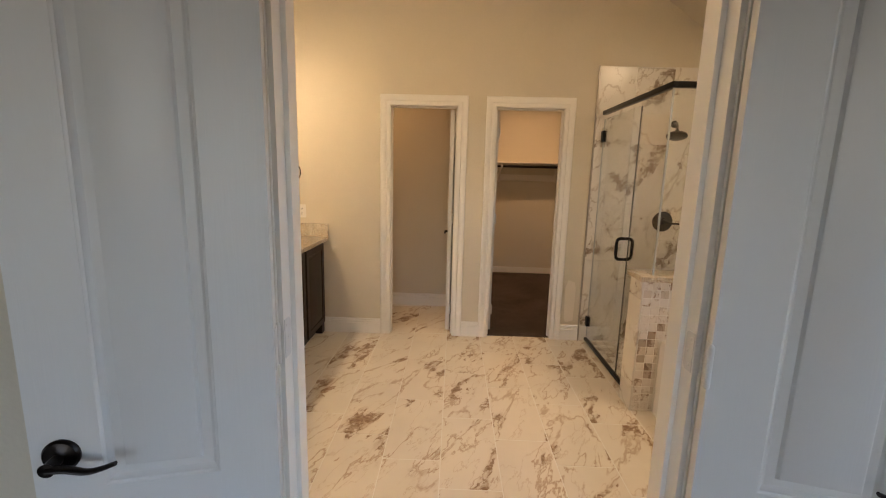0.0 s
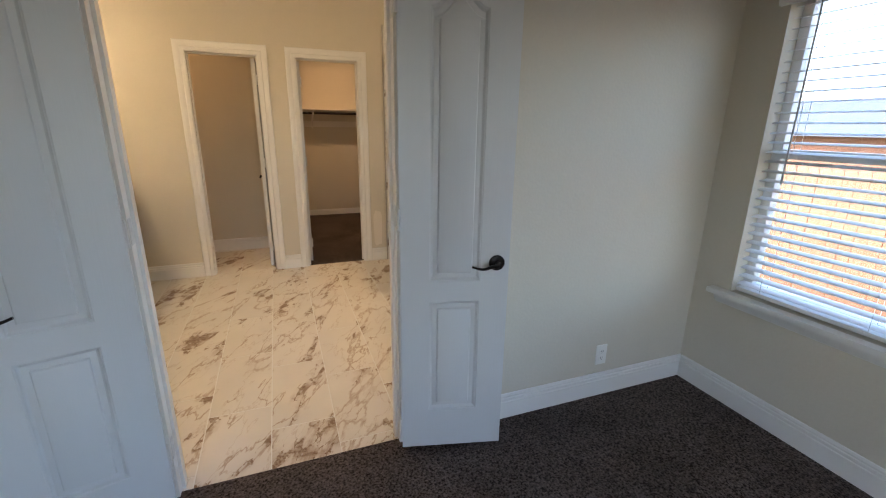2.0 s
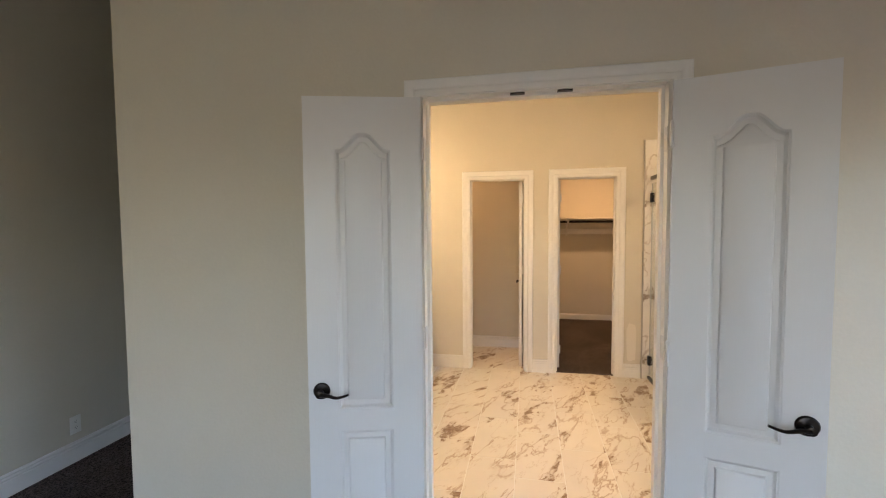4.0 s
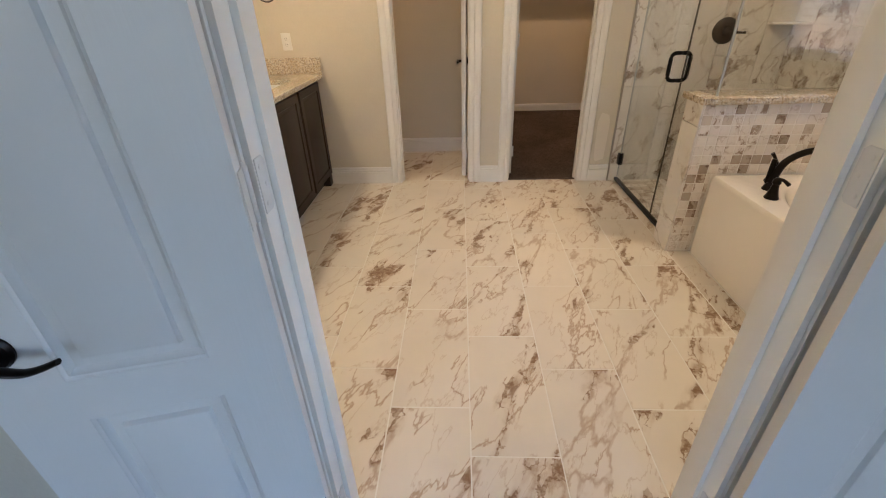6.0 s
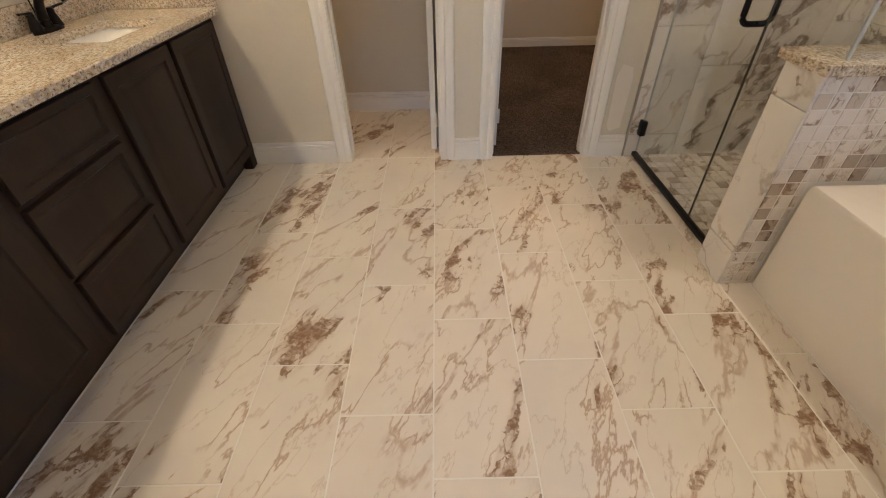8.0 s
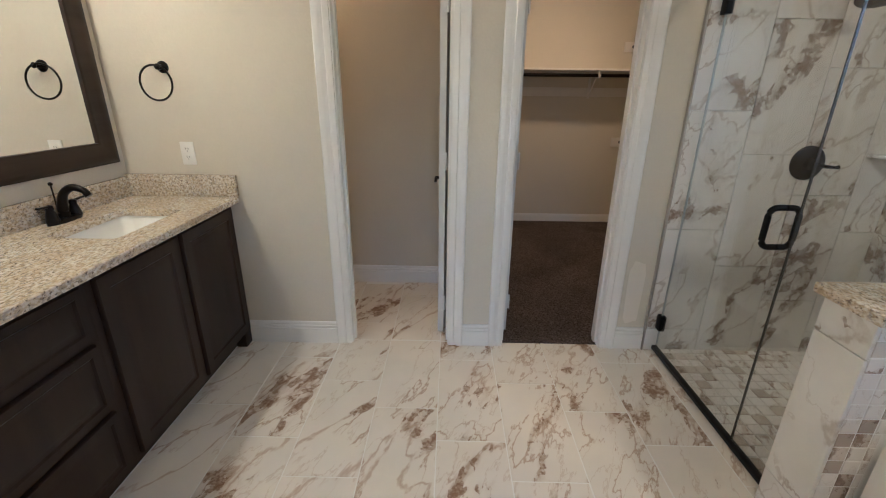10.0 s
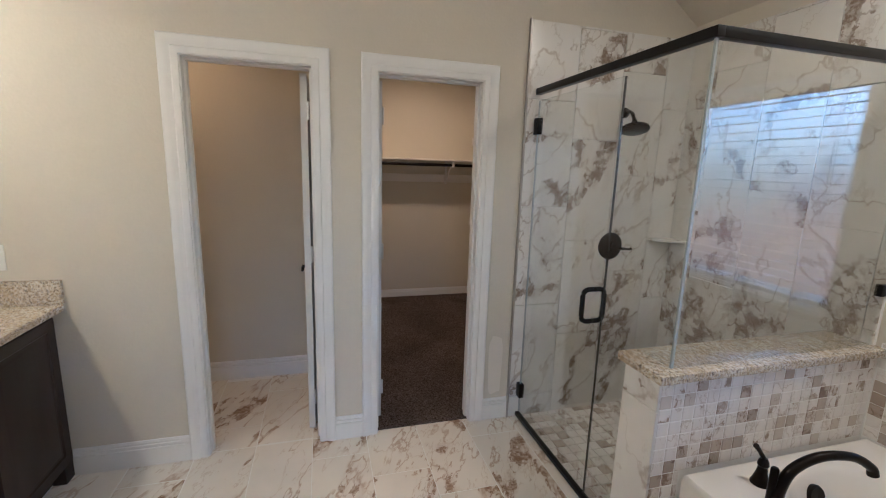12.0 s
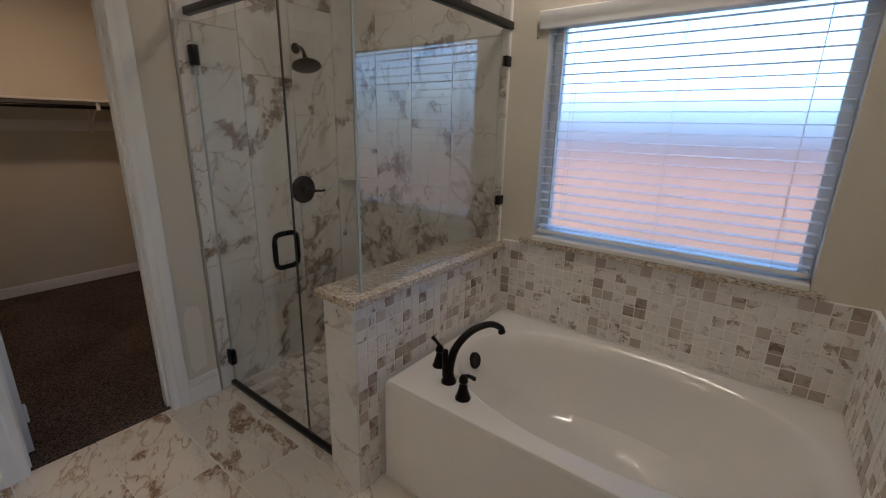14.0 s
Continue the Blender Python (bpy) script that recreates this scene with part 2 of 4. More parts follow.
def carpet_mat(name, dark, light):
    m = bpy.data.materials.new(name)
    m.use_nodes = True
    t = m.node_tree
    b = t.nodes["Principled BSDF"]
    co = t.nodes.new("ShaderNodeTexCoord")

    def nz(sc, det):
        n = t.nodes.new("ShaderNodeTexNoise")
        n.inputs["Scale"].default_value, n.inputs["Detail"].default_value = sc, det
        t.links.new(co.outputs["Object"], n.inputs["Vector"])
        return n.outputs[0]
    tuft = nz(115, 3)
    col = ramp(t, tuft, [(0.34, dark), (0.5, tuple((p + q) / 2 for p, q in zip(dark, light))), (0.68, light)])
    shade = ramp(t, nz(2.6, 4), [(0.35, (0.78, 0.78, 0.78)), (0.65, (1.12, 1.1, 1.1))])
    x = t.nodes.new("ShaderNodeMix")
    x.data_type, x.blend_type = "RGBA", "MULTIPLY"
    x.inputs[0].default_value = 1.0
    t.links.new(col, x.inputs[6])
    t.links.new(shade, x.inputs[7])
    t.links.new(x.outputs[2], b.inputs["Base Color"])
    b.inputs["Roughness"].default_value = 0.95
    b.inputs["Specular IOR Level"].default_value = 0.1
    bp = t.nodes.new("ShaderNodeBump")
    bp.inputs["Strength"].default_value, bp.inputs["Distance"].default_value = 0.9, 0.008
    t.links.new(nz(120, 3), bp.inputs["Height"])
    t.links.new(bp.outputs[0], b.inputs["Normal"])
    return m


PAINT = mat("wall_paint", (0.64, 0.592, 0.495), 0.62, bump=0.22, scale=75, vary=0.015, big=0.02, detail=3)
WHITE = mat("trim_paint", (0.80, 0.79, 0.76), 0.33, bump=0.03, scale=60, big=0.015)
DOORW = mat("door_paint", (0.665, 0.668, 0.665), 0.38, bump=0.05, scale=110, big=0.015)
dt = DOORW.node_tree
gm, gn = dt.nodes.new("ShaderNodeMapping"), dt.nodes.new("ShaderNodeTexNoise")
gm.inputs["Scale"].default_value = (95, 95, 4.5)
gn.inputs["Scale"].default_value, gn.inputs["Detail"].default_value, gn.inputs["Distortion"].default_value = 1.0, 5, 0.8
dt.links.new(next(n for n in dt.nodes if n.bl_idname == "ShaderNodeTexCoord").outputs["Object"], gm.inputs["Vector"])
dt.links.new(gm.outputs[0], gn.inputs["Vector"])
gb = next(n for n in dt.nodes if n.bl_idname == "ShaderNodeBump")
gb.inputs["Strength"].default_value, gb.inputs["Distance"].default_value = 0.22, 0.0016
dt.links.new(gn.outputs[0], gb.inputs["Height"])
PATCH = mat("filler", (0.74, 0.69, 0.60), 0.7, bump=0.1, scale=60, big=0.06)
MARBLE = marble("marble_floor_tile", (0.80, 0.755, 0.69), (0.39, 0.25, 0.15), (0.225, 0.124, 0.064), (0.47, 0.375, 0.285), 0.42)
MARBLEW = marble("marble_wall_tile", (0.78, 0.76, 0.72), (0.40, 0.335, 0.275), (0.22, 0.155, 0.11), (0.42, 0.375, 0.33), 0.24, 1.0, 0.9, 0.0, (1.42, 0.5, 0.0), (0.75, 1.35, 0.9))
MOSAIC = marble("mosaic_tile", (0.82, 0.79, 0.755), (0.50, 0.43, 0.37), (0.30, 0.22, 0.16), (0.48, 0.41, 0.36), 0.28, 2.0, 1.0, 0.22)
GROUT = mat("grout", (0.86, 0.85, 0.82), 0.85, bump=0.2, scale=300, vary=0.03)
GRANITE = granite("granite")
CARPET = carpet_mat("carpet", (0.022, 0.017, 0.015), (0.18, 0.146, 0.132))
ESPRESSO = wood("espresso_wood", (0.015, 0.0085, 0.006), (0.034, 0.020, 0.0145), 0.42, (3, 3, 0.35))
FRAMEW = wood("mirror_frame_wood", (0.020, 0.012, 0.008), (0.042, 0.026, 0.018), 0.3, (3, 0.4, 3))
BRONZE = mat("oil_rubbed_bronze", (0.014, 0.011, 0.010), 0.28, 0.75, bump=0.03, scale=60, vary=0.15)
BLACK = mat("black_metal", (0.008, 0.008, 0.009), 0.35, 0.6, scale=90, vary=0.1)
CERAMIC = mat("white_ceramic", (0.84, 0.84, 0.82), 0.09, big=0.01)
ACRYLIC = mat("white_acrylic", (0.83, 0.80, 0.76), 0.13, big=0.012)
PLASTIC = mat("outlet_plastic", (0.80, 0.79, 0.75), 0.35, scale=30, big=0.01)
SLOT = mat("slot", (0.03, 0.03, 0.03), 0.6)
MIRROR = mat("mirror", (0.93, 0.94, 0.93), 0.0, 1.0)
SEAL = mat("clear_seal", (0.40, 0.44, 0.45), 0.15, big=0.02)
SEALD = mat("dark_seal", (0.03, 0.03, 0.03), 0.5, big=0.02)
GLASS = clear_glass("shower_glass", (0.972, 0.98, 0.976), 1.72)
PANE = clear_glass("window_glass", (0.96, 0.98, 0.98))
FROST = frosted_glass("obscure_glass")
VINYL = mat("window_vinyl", (0.80, 0.80, 0.78), 0.4, big=0.01)
SLAT = mat("blind_slat", (0.83, 0.83, 0.82), 0.38, bump=0.02, scale=50, big=0.01)
CORD = mat("blind_cord", (0.75, 0.75, 0.73), 0.8)
SHELF = mat("shelf_paint", (0.76, 0.73, 0.68), 0.5, big=0.02)
FENCE = wood("cedar_fence", (0.33, 0.165, 0.10), (0.43, 0.24, 0.155), 0.8, (8, 8, 1))
ROOF = mat("shingles", (0.10, 0.115, 0.14), 0.9, bump=0.3, scale=18, vary=0.25)
BRICK = mat("far_brick", (0.22, 0.11, 0.075), 0.85, bump=0.2, scale=14, vary=0.2)
GRASS = mat("grass", (0.20, 0.19, 0.10), 0.9, bump=0.5, scale=60, vary=0.3, big=0.2)


# ---- mesh helpers ----
def box(x0, x1, y0, y1, z0, z1, bevel=0.0, bm=None, seg=2):
    own = bm is None
    b = bmesh.new()
    vs = [b.verts.new((x, y, z)) for x in (x0, x1) for y in (y0, y1) for z in (z0, z1)]
    for f in ((0, 1, 3, 2), (4, 6, 7, 5), (0, 4, 5, 1), (2, 3, 7, 6), (0, 2, 6, 4), (1, 5, 7, 3)):
        b.faces.new([vs[i] for i in f])
    bmesh.ops.recalc_face_normals(b, faces=b.faces[:])
    if bevel:
        bmesh.ops.bevel(b, geom=b.edges[:], offset=bevel, segments=seg, affect="EDGES", profile=0.6)
    if own:
        return b
    join(bm, b)
    return bm


def join(a, b):
    """Adds b to a and frees b."""
    me = bpy.data.meshes.new("tmp")
    b.to_mesh(me)
    a.from_mesh(me)
    bpy.data.meshes.remove(me)
    b.free()
    return a


def loft(rings, closed=True, cap0=True, cap1=True, bm=None):
    """Quads between rings of points; each ring is a closed loop."""
    b = bmesh.new() if bm is None else bm
    made = [[b.verts.new(p) for p in r] for r in rings]
    n = len(made[0])
    fresh = []
    for r, s in zip(made, made[1:]):
        for i in range(n if closed else n - 1):
            fresh.append(b.faces.new((r[i], r[(i + 1) % n], s[(i + 1) % n], s[i])))
    if cap0:
        fresh.append(b.faces.new(made[0][::-1]))
    if cap1:
        fresh.append(b.faces.new(made[-1]))
    bmesh.ops.recalc_face_normals(b, faces=fresh)
    return b


def lathe(profile, m=Matrix.Identity(4), seg=24, bm=None):
    """A turned shape: profile of (radius, height) along the local z of m."""
    rings = [[m @ Vector((r * math.cos(2 * math.pi * i / seg), r * math.sin(2 * math.pi * i / seg), h)) for i in range(seg)] for r, h in profile]
    return loft(rings, bm=bm)


def curve_points(pts, per=6):
    """A smooth line through the given points."""
    p = [Vector(q) for q in pts]
    p = [2 * p[0] - p[1], *p, 2 * p[-1] - p[-2]]
    out = []
    for a, b, c, d in zip(p, p[1:], p[2:], p[3:]):
        for i in range(per):
            t = i / per
            out.append(0.5 * (2 * b + (c - a) * t + (2 * a - 5 * b + 4 * c - d) * t * t + (3 * b - a - 3 * c + d) * t ** 3))
    return out + [p[-2]]


def tube(pts, radii, seg=12, per=6, flat=1.0, bm=None, smooth=True):
    """A pipe along a smooth line, its radius running through radii."""
    line = curve_points(pts, per) if smooth else [Vector(q) for q in pts]
    up = Vector((0, 0, 1))
    rings = []
    for i, p in enumerate(line):
        way = (line[min(i + 1, len(line) - 1)] - line[max(i - 1, 0)]).normalized()
        side = way.cross(up)
        side = side.normalized() if side.length > 0.05 else Vector((1, 0, 0))
        top = side.cross(way).normalized()
        k = i / (len(line) - 1) * (len(radii) - 1)
        j = min(int(k), len(radii) - 2)
        r = radii[j] + (radii[j + 1] - radii[j]) * (k - j)
        rings.append([p + side * (r * math.cos(2 * math.pi * s / seg)) + top * (r * flat * math.sin(2 * math.pi * s / seg)) for s in range(seg)])
    return loft(rings, bm=bm)


def prism(poly, d0, d1, axis="y", bevel=0.0):
    """A polygon of (u, z) pushed along an axis from d0 to d1. axis y: u is x; axis x: u is y; axis z: the pair is (x, y)."""
    def at(u, w, d):
        return {"y": (u, d, w), "x": (d, u, w), "z": (u, w, d)}[axis]
    b = loft([[at(u, w, d0) for u, w in poly], [at(u, w, d1) for u, w in poly]])
    if bevel:
        bmesh.ops.bevel(b, geom=b.edges[:], offset=bevel, segments=1, affect="EDGES")
    return b


def shade_smooth(me, angle=35):
    me.polygons.foreach_set("use_smooth", [True] * len(me.polygons))
    me.set_sharp_from_angle(angle=radians(angle))


def base_of(ob):
    v = Vector((0, 0, 0))
    while ob is not None:
        v += ob.location
        ob = ob.parent
    return v


def mesh_of(name, bm, material, smooth=True):
    me = bpy.data.meshes.new(name)
    bm.to_mesh(me)
    bm.free()
    me.materials.append(material)
    if smooth:
        shade_smooth(me)
    return me


def part(name, bm, material, parent, label="", local=False):
    """Links a bmesh, given in world (or the thing's local) coordinates, as one mesh under parent."""
    if not local:
        bmesh.ops.translate(bm, vec=-base_of(parent), verts=bm.verts[:])
    ob = new(name, mesh_of(name, bm, material))
    ob.parent = parent
    return tagged(ob, label)


def thing(name, place, label, category, group="", kind=""):
    ob = new(name)
    ob.location = place
    ob.empty_display_size = 0.05
    return tagged(ob, label, category, group, kind)


def solid(name, bm, material, label, category, kind="structure", group=""):
    """A top-level thing that is one mesh."""
    ob = new(name, mesh_of(name, bm, material))
    return tagged(ob, label, category, group, kind)


def wall_along(axis, d0, d1, a0, a1, z0, z1, holes=()):
    """A wall along x or y, from d0 to d1 thick, with openings (a0, a1, z0, z1) through it."""
    bm = bmesh.new()

    def slab(p, q, lo, hi):
        if q - p > 1e-4 and hi - lo > 1e-4:
            if axis == "x":
                box(p, q, d0, d1, lo, hi, bm=bm)
            else:
                box(d0, d1, p, q, lo, hi, bm=bm)
    at = a0
    for p, q, lo, hi in sorted(holes):
        slab(at, p, z0, z1)
        slab(p, q, z0, lo)
        slab(p, q, hi, z1)
        at = q
    slab(at, a1, z0, z1)
    return bm


CASING = [(0.0, 0.0), (0.0, 0.010), (0.004, 0.012), (0.028, 0.012), (0.032, 0.0085), (0.036, 0.0085), (0.048, 0.015), (0.060, 0.0185), (0.077, 0.0185), (0.083, 0.014), (0.083, 0.0)]
SKIRT = [(0.0, 0.0), (0.014, 0.0), (0.014, 0.096), (0.0095, 0.099), (0.0095, 0.103), (0.0125, 0.107), (0.0125, 0.116), (0.0075, 0.119), (0.0075, 0.124), (0.0095, 0.128), (0.0055, 0.138), (0.0, 0.14)]


def casing(x0, x1, h, y, out, wide=1.0):
    """A moulded frame round a door opening in a wall along x; out: which way (-1, 1) it stands off the wall."""
    rings = [[(x, y + out * v, z) for u, v in ((wide * a, b) for a, b in CASING) for x, z in ((p(u)[0], p(u)[1]),)]
             for p in (lambda u: (x0 - u, 0.0), lambda u: (x0 - u, h + u), lambda u: (x1 + u, h + u), lambda u: (x1 + u, 0.0))]
    return loft(rings)


def skirting(p, q, n, high=1.0):
    """A baseboard from p to q (x, y); n: the way it faces."""
    return loft([[(a[0] + n[0] * u, a[1] + n[1] * u, w * high) for u, w in SKIRT] for a in (p, q)])

# ---- the shell ----
XW, YF, YD0, YD1, XV = 2.53, 3.91, 1.043, 1.163, -1.45   # window wall, far wall, the wall with the double door, vanity wall
TOP = 3.4
solid("wall_far", wall_along("x", YF, YF + 0.12, XV - 0.15, XW + 0.15, 0, TOP, [(-0.331, 0.268, 0, 2.047), (0.567, 1.168, 0, 2.047)]), PAINT, "greige painted wall with two narrow cased doorways", "wall")
solid("wall_double_door", wall_along("x", YD0, YD1, -1.60, XW, 0, TOP, [(-0.147, 0.798, 0, 2.078)]), PAINT, "greige painted wall between bedroom and bathroom with a double doorway", "wall")
solid("wall_window", wall_along("y", XW, XW + 0.15, -3.6, YF, 0, TOP, [(-0.75, 0.828, 0.626, 2.04), (1.365, 2.535, 0.935, 2.035)]), PAINT, "greige painted outer wall with two windows", "wall")
solid("wall_vanity", wall_along("y", XV - 0.15, XV, YD1, YF, 0, TOP), PAINT, "greige painted wall behind the vanity", "wall")
solid("wall_passage", wall_along("y", -2.81, -2.66, -3.6, 4.2, 0, TOP), PAINT, "greige painted bedroom wall in shade", "wall")
solid("wall_passage_end", wall_along("x", 4.2, 4.3, -2.81, XV - 0.15, 0, TOP), PAINT, "greige painted wall closing the passage", "wall")
solid("wall_bedroom_back", wall_along("x", -3.75, -3.6, -2.81, XW + 0.15, 0, TOP, [(-1.6, 1.4, 0.65, 2.2)]), PAINT, "greige painted bedroom back wall", "wall")
solid("wall_toilet_room_back", wall_along("x", 4.80, 4.92, -1.4, 0.40, 0, 2.6), PAINT, "greige painted back wall of the toilet room", "wall")
solid("wall_toilet_room_side", wall_along("y", -1.5, -1.4, YF + 0.12, 4.92, 0, 2.6), PAINT, "greige painted side wall of the toilet room", "wall")
solid("wall_closet_side_west", wall_along("y", 0.40, 0.50, YF + 0.12, 6.72, 0, 2.6), PAINT, "greige painted closet side wall", "wall")
solid("wall_closet_back", wall_along("x", 6.60, 6.72, 0.50, 2.5, 0, 2.6), PAINT, "greige painted closet back wall", "wall")
solid("wall_closet_side_east", wall_along("y", 2.5, 2.62, YF + 0.12, 6.72, 0, 2.6), PAINT, "greige painted closet side wall", "wall")
solid("ceiling_vault", loft([[(XW + 0.15, y, 2.36), (1.22, y, 3.37), (-2.81, y, 3.37), (-2.81, y, 3.47), (1.2, y, 3.47), (XW + 0.15, y, 2.47)] for y in (-3.75, 4.3)]), PAINT, "painted ceiling that slopes down to the window wall", "ceiling")
solid("ceiling_closets", box(-1.5, 2.62, YF + 0.12, 6.72, 2.6, 2.7), PAINT, "painted flat closet and toilet room ceiling", "ceiling")

# door frames, casings, baseboards
for x0, x1 in ((-0.331, 0.268), (0.567, 1.168)):
    jm = bmesh.new()
    box(x0, x0 + 0.016, YF - 0.002, YF + 0.122, 0, 2.047, bm=jm)
    box(x1 - 0.016, x1, YF - 0.002, YF + 0.122, 0, 2.047, bm=jm)
    box(x0 + 0.016, x1 - 0.016, YF - 0.002, YF + 0.122, 2.031, 2.047, bm=jm)
    for a, b in ((x0 + 0.016, x0 + 0.026), (x1 - 0.026, x1 - 0.016)):
        box(a, b, YF + 0.045, YF + 0.08, 0, 2.031, bm=jm)
    box(x0 + 0.026, x1 - 0.026, YF + 0.045, YF + 0.08, 2.021, 2.031, bm=jm)
    solid("door_frame", jm, WHITE, "white painted door jamb with stops", "door frame")
    solid("door_casing", casing(x0 + 0.01, x1 - 0.01, 2.037, YF, -1), WHITE, "white moulded door casing", "trim")
jm = bmesh.new()
box(-0.147, -0.127, YD0 - 0.002, YD1 + 0.002, 0, 2.078, bm=jm)
box(0.778, 0.798, YD0 - 0.002, YD1 + 0.002, 0, 2.078, bm=jm)
box(-0.127, 0.778, YD0 - 0.002, YD1 + 0.002, 2.060, 2.078, bm=jm)
for a, b in ((-0.127, -0.115), (0.766, 0.778)):
    box(a, b, YD0 + 0.042, YD0 + 0.08, 0, 2.060, bm=jm)
box(-0.115, 0.766, YD0 + 0.042, YD0 + 0.08, 2.052, 2.060, bm=jm)
solid("door_frame", jm, WHITE, "white painted double door jamb with stops", "door frame")
solid("door_casing", casing(-0.138, 0.791, 2.064, YD0, -1, 0.77), WHITE, "white moulded casing round the double door", "trim")
solid("door_casing", casing(-0.138, 0.791, 2.064, YD1, 1, 0.77), WHITE, "white moulded casing round the double door, bathroom side", "trim")
for x in (0.243, 0.421):
    solid("strike_plate", box(x - 0.028, x + 0.028, YD0 + 0.008, YD0 + 0.034, 2.0555, 2.0598, 0.0008), BLACK, "black ball-catch strike plate in the head jamb", "strike plate", kind="object")

for p, q, n in (((-0.92, YF), (-0.404, YF), (0, -1)), ((0.341, YF), (0.494, YF), (0, -1)), ((1.241, YF), (1.404, YF), (0, -1)),
                ((-1.60, YD0), (-0.203, YD0), (0, -1)), ((0.856, YD0), (XW, YD0), (0, -1)), ((XW, YD0 - 0.014), (XW, -3.6), (-1, 0)),
                ((-1.60, YD0 - 0.014), (-1.60, 4.2), (-1, 0)), ((-2.66, -3.6), (-2.66, 4.2), (1, 0)), ((-2.646, -3.6), (XW - 0.014, -3.6), (0, 1)),
                ((-1.4, 4.80), (0.40, 4.80), (0, -1)), ((0.5, 6.60), (2.5, 6.60), (0, -1)), ((2.5, 6.586), (2.5, YF + 0.12), (-1, 0)),
                ((0.856, YD1), (1.54, YD1), (0, 1))):
    solid("baseboard", skirting(p, q, n, 0.68 if min(p[1], q[1]) > 4.0 and p[0] > 0.45 else 1.0), WHITE, "white moulded baseboard along the wall", "baseboard")
solid("wall_end_passage", wall_along("y", -1.60, -1.5995, YD1, 4.2, 0, TOP), PAINT, "greige painted end of the wall at the passage", "wall")

# carpets
solid("floor_bedroom", box(-2.80, XW, -3.75, 1.068, -0.1, 0.004), CARPET, "dark brown speckled bedroom carpet", "carpet")
solid("floor_passage", box(-2.80, -1.60, 1.068, 4.2, -0.1, 0.004), CARPET, "dark brown speckled passage carpet", "carpet")
solid("floor_closet", box(0.5, 2.5, YF + 0.03, 6.60, -0.1, 0.006), CARPET, "dark brown speckled closet carpet", "carpet")


# ---- the double door ----
def inset(poly, d):
    """The polygon moved inwards by d (given anticlockwise)."""
    out = []
    n = len(poly)
    for i in range(n):
        a, b, c = Vector(poly[i - 1]), Vector(poly[i]), Vector(poly[(i + 1) % n])
        e, f = (b - a).normalized(), (c - b).normalized()
        m, k = Vector((-e.y, e.x)), Vector((-f.y, f.x))
        w = (m + k)
        w = w / max(w.dot(m), 0.3)
        out.append(tuple(b + w * d))
    return out


def panel_outline(x0, x1, z0, z1, rise=0.0):
    p = [(x0, z0), (x1, z0), (x1, z1)]
    if rise:
        for i in range(1, 20):
            u = i / 20
            v = min(max((0.5 - abs(u - 0.5)) - 0.045, 0) / 0.40, 1)
            p.append((x1 + (x0 - x1) * u, z1 + rise * v * v * (3 - 2 * v)))
    return p + [(x0, z1)]


def leaf_face(w, h, holes, y, out, bm):
    """One moulded face of a door leaf: the flat with sunk, bevelled panels."""
    b = bmesh.new()
    lo, hi = holes
    x0, x1 = lo[0][0], lo[1][0]
    flats = [[(0, 0), (x0, 0), (x0, h), (0, h)], [(x1, 0), (w, 0), (w, h), (x1, h)], [(x0, 0), (x1, 0), (x1, lo[0][1]), (x0, lo[0][1])],
             [(x0, lo[2][1]), (x1, lo[2][1]), (x1, hi[0][1]), (x0, hi[0][1])], [(x1, h), (x0, h), *hi[2:][::-1]]]
    for f in flats:
        b.faces.new([b.verts.new((p, y, q)) for p, q in f])
    for o in holes:
        steps = ((0.0, 0.0), (0.003, -0.0022), (0.006, -0.003), (0.009, -0.0075), (0.015, -0.0105), (0.033, -0.0095), (0.037, -0.003), (0.041, -0.0015))
        rings = [[b.verts.new((p, y + out * d * 1.4, q)) for p, q in inset(o, s)] for s, d in steps]
        for r, s in zip(rings, rings[1:]):
            for i in range(len(r)):
                b.faces.new((r[i], r[(i + 1) % len(r)], s[(i + 1) % len(r)], s[i]))
        b.faces.new(rings[-1])
    bmesh.ops.recalc_face_normals(b, faces=b.faces[:])
    for f in b.faces:
        f.normal_update()
        if f.normal.y * out < 0:
            f.normal_flip()
    join(bm, b)


def lever(parent, x, z, y, out, toward, material=BRONZE):
    """A round rose with a curved lever, standing off the face at y."""
    m = Matrix.Translation((x, y, z)) @ Matrix.Rotation(radians(-90 * out), 4, "X")
    rose = part("door_handle", lathe([(0.033, 0.0), (0.033, 0.004), (0.029, 0.009), (0.018, 0.012), (0.011, 0.016), (0.011, 0.045), (0.014, 0.049), (0.0, 0.052)], m), material, parent, "dark bronze lever handle", local=True)
    d = y + out * 0.045
    part("lever", tube([(x, d, z), (x + toward * 0.03, d, z - 0.004), (x + toward * 0.06, d, z - 0.013), (x + toward * 0.085, d, z - 0.010), (x + toward * 0.11, d, z - 0.002)], [0.011, 0.0095, 0.008, 0.007, 0.006], flat=0.7), material, rose, local=True)


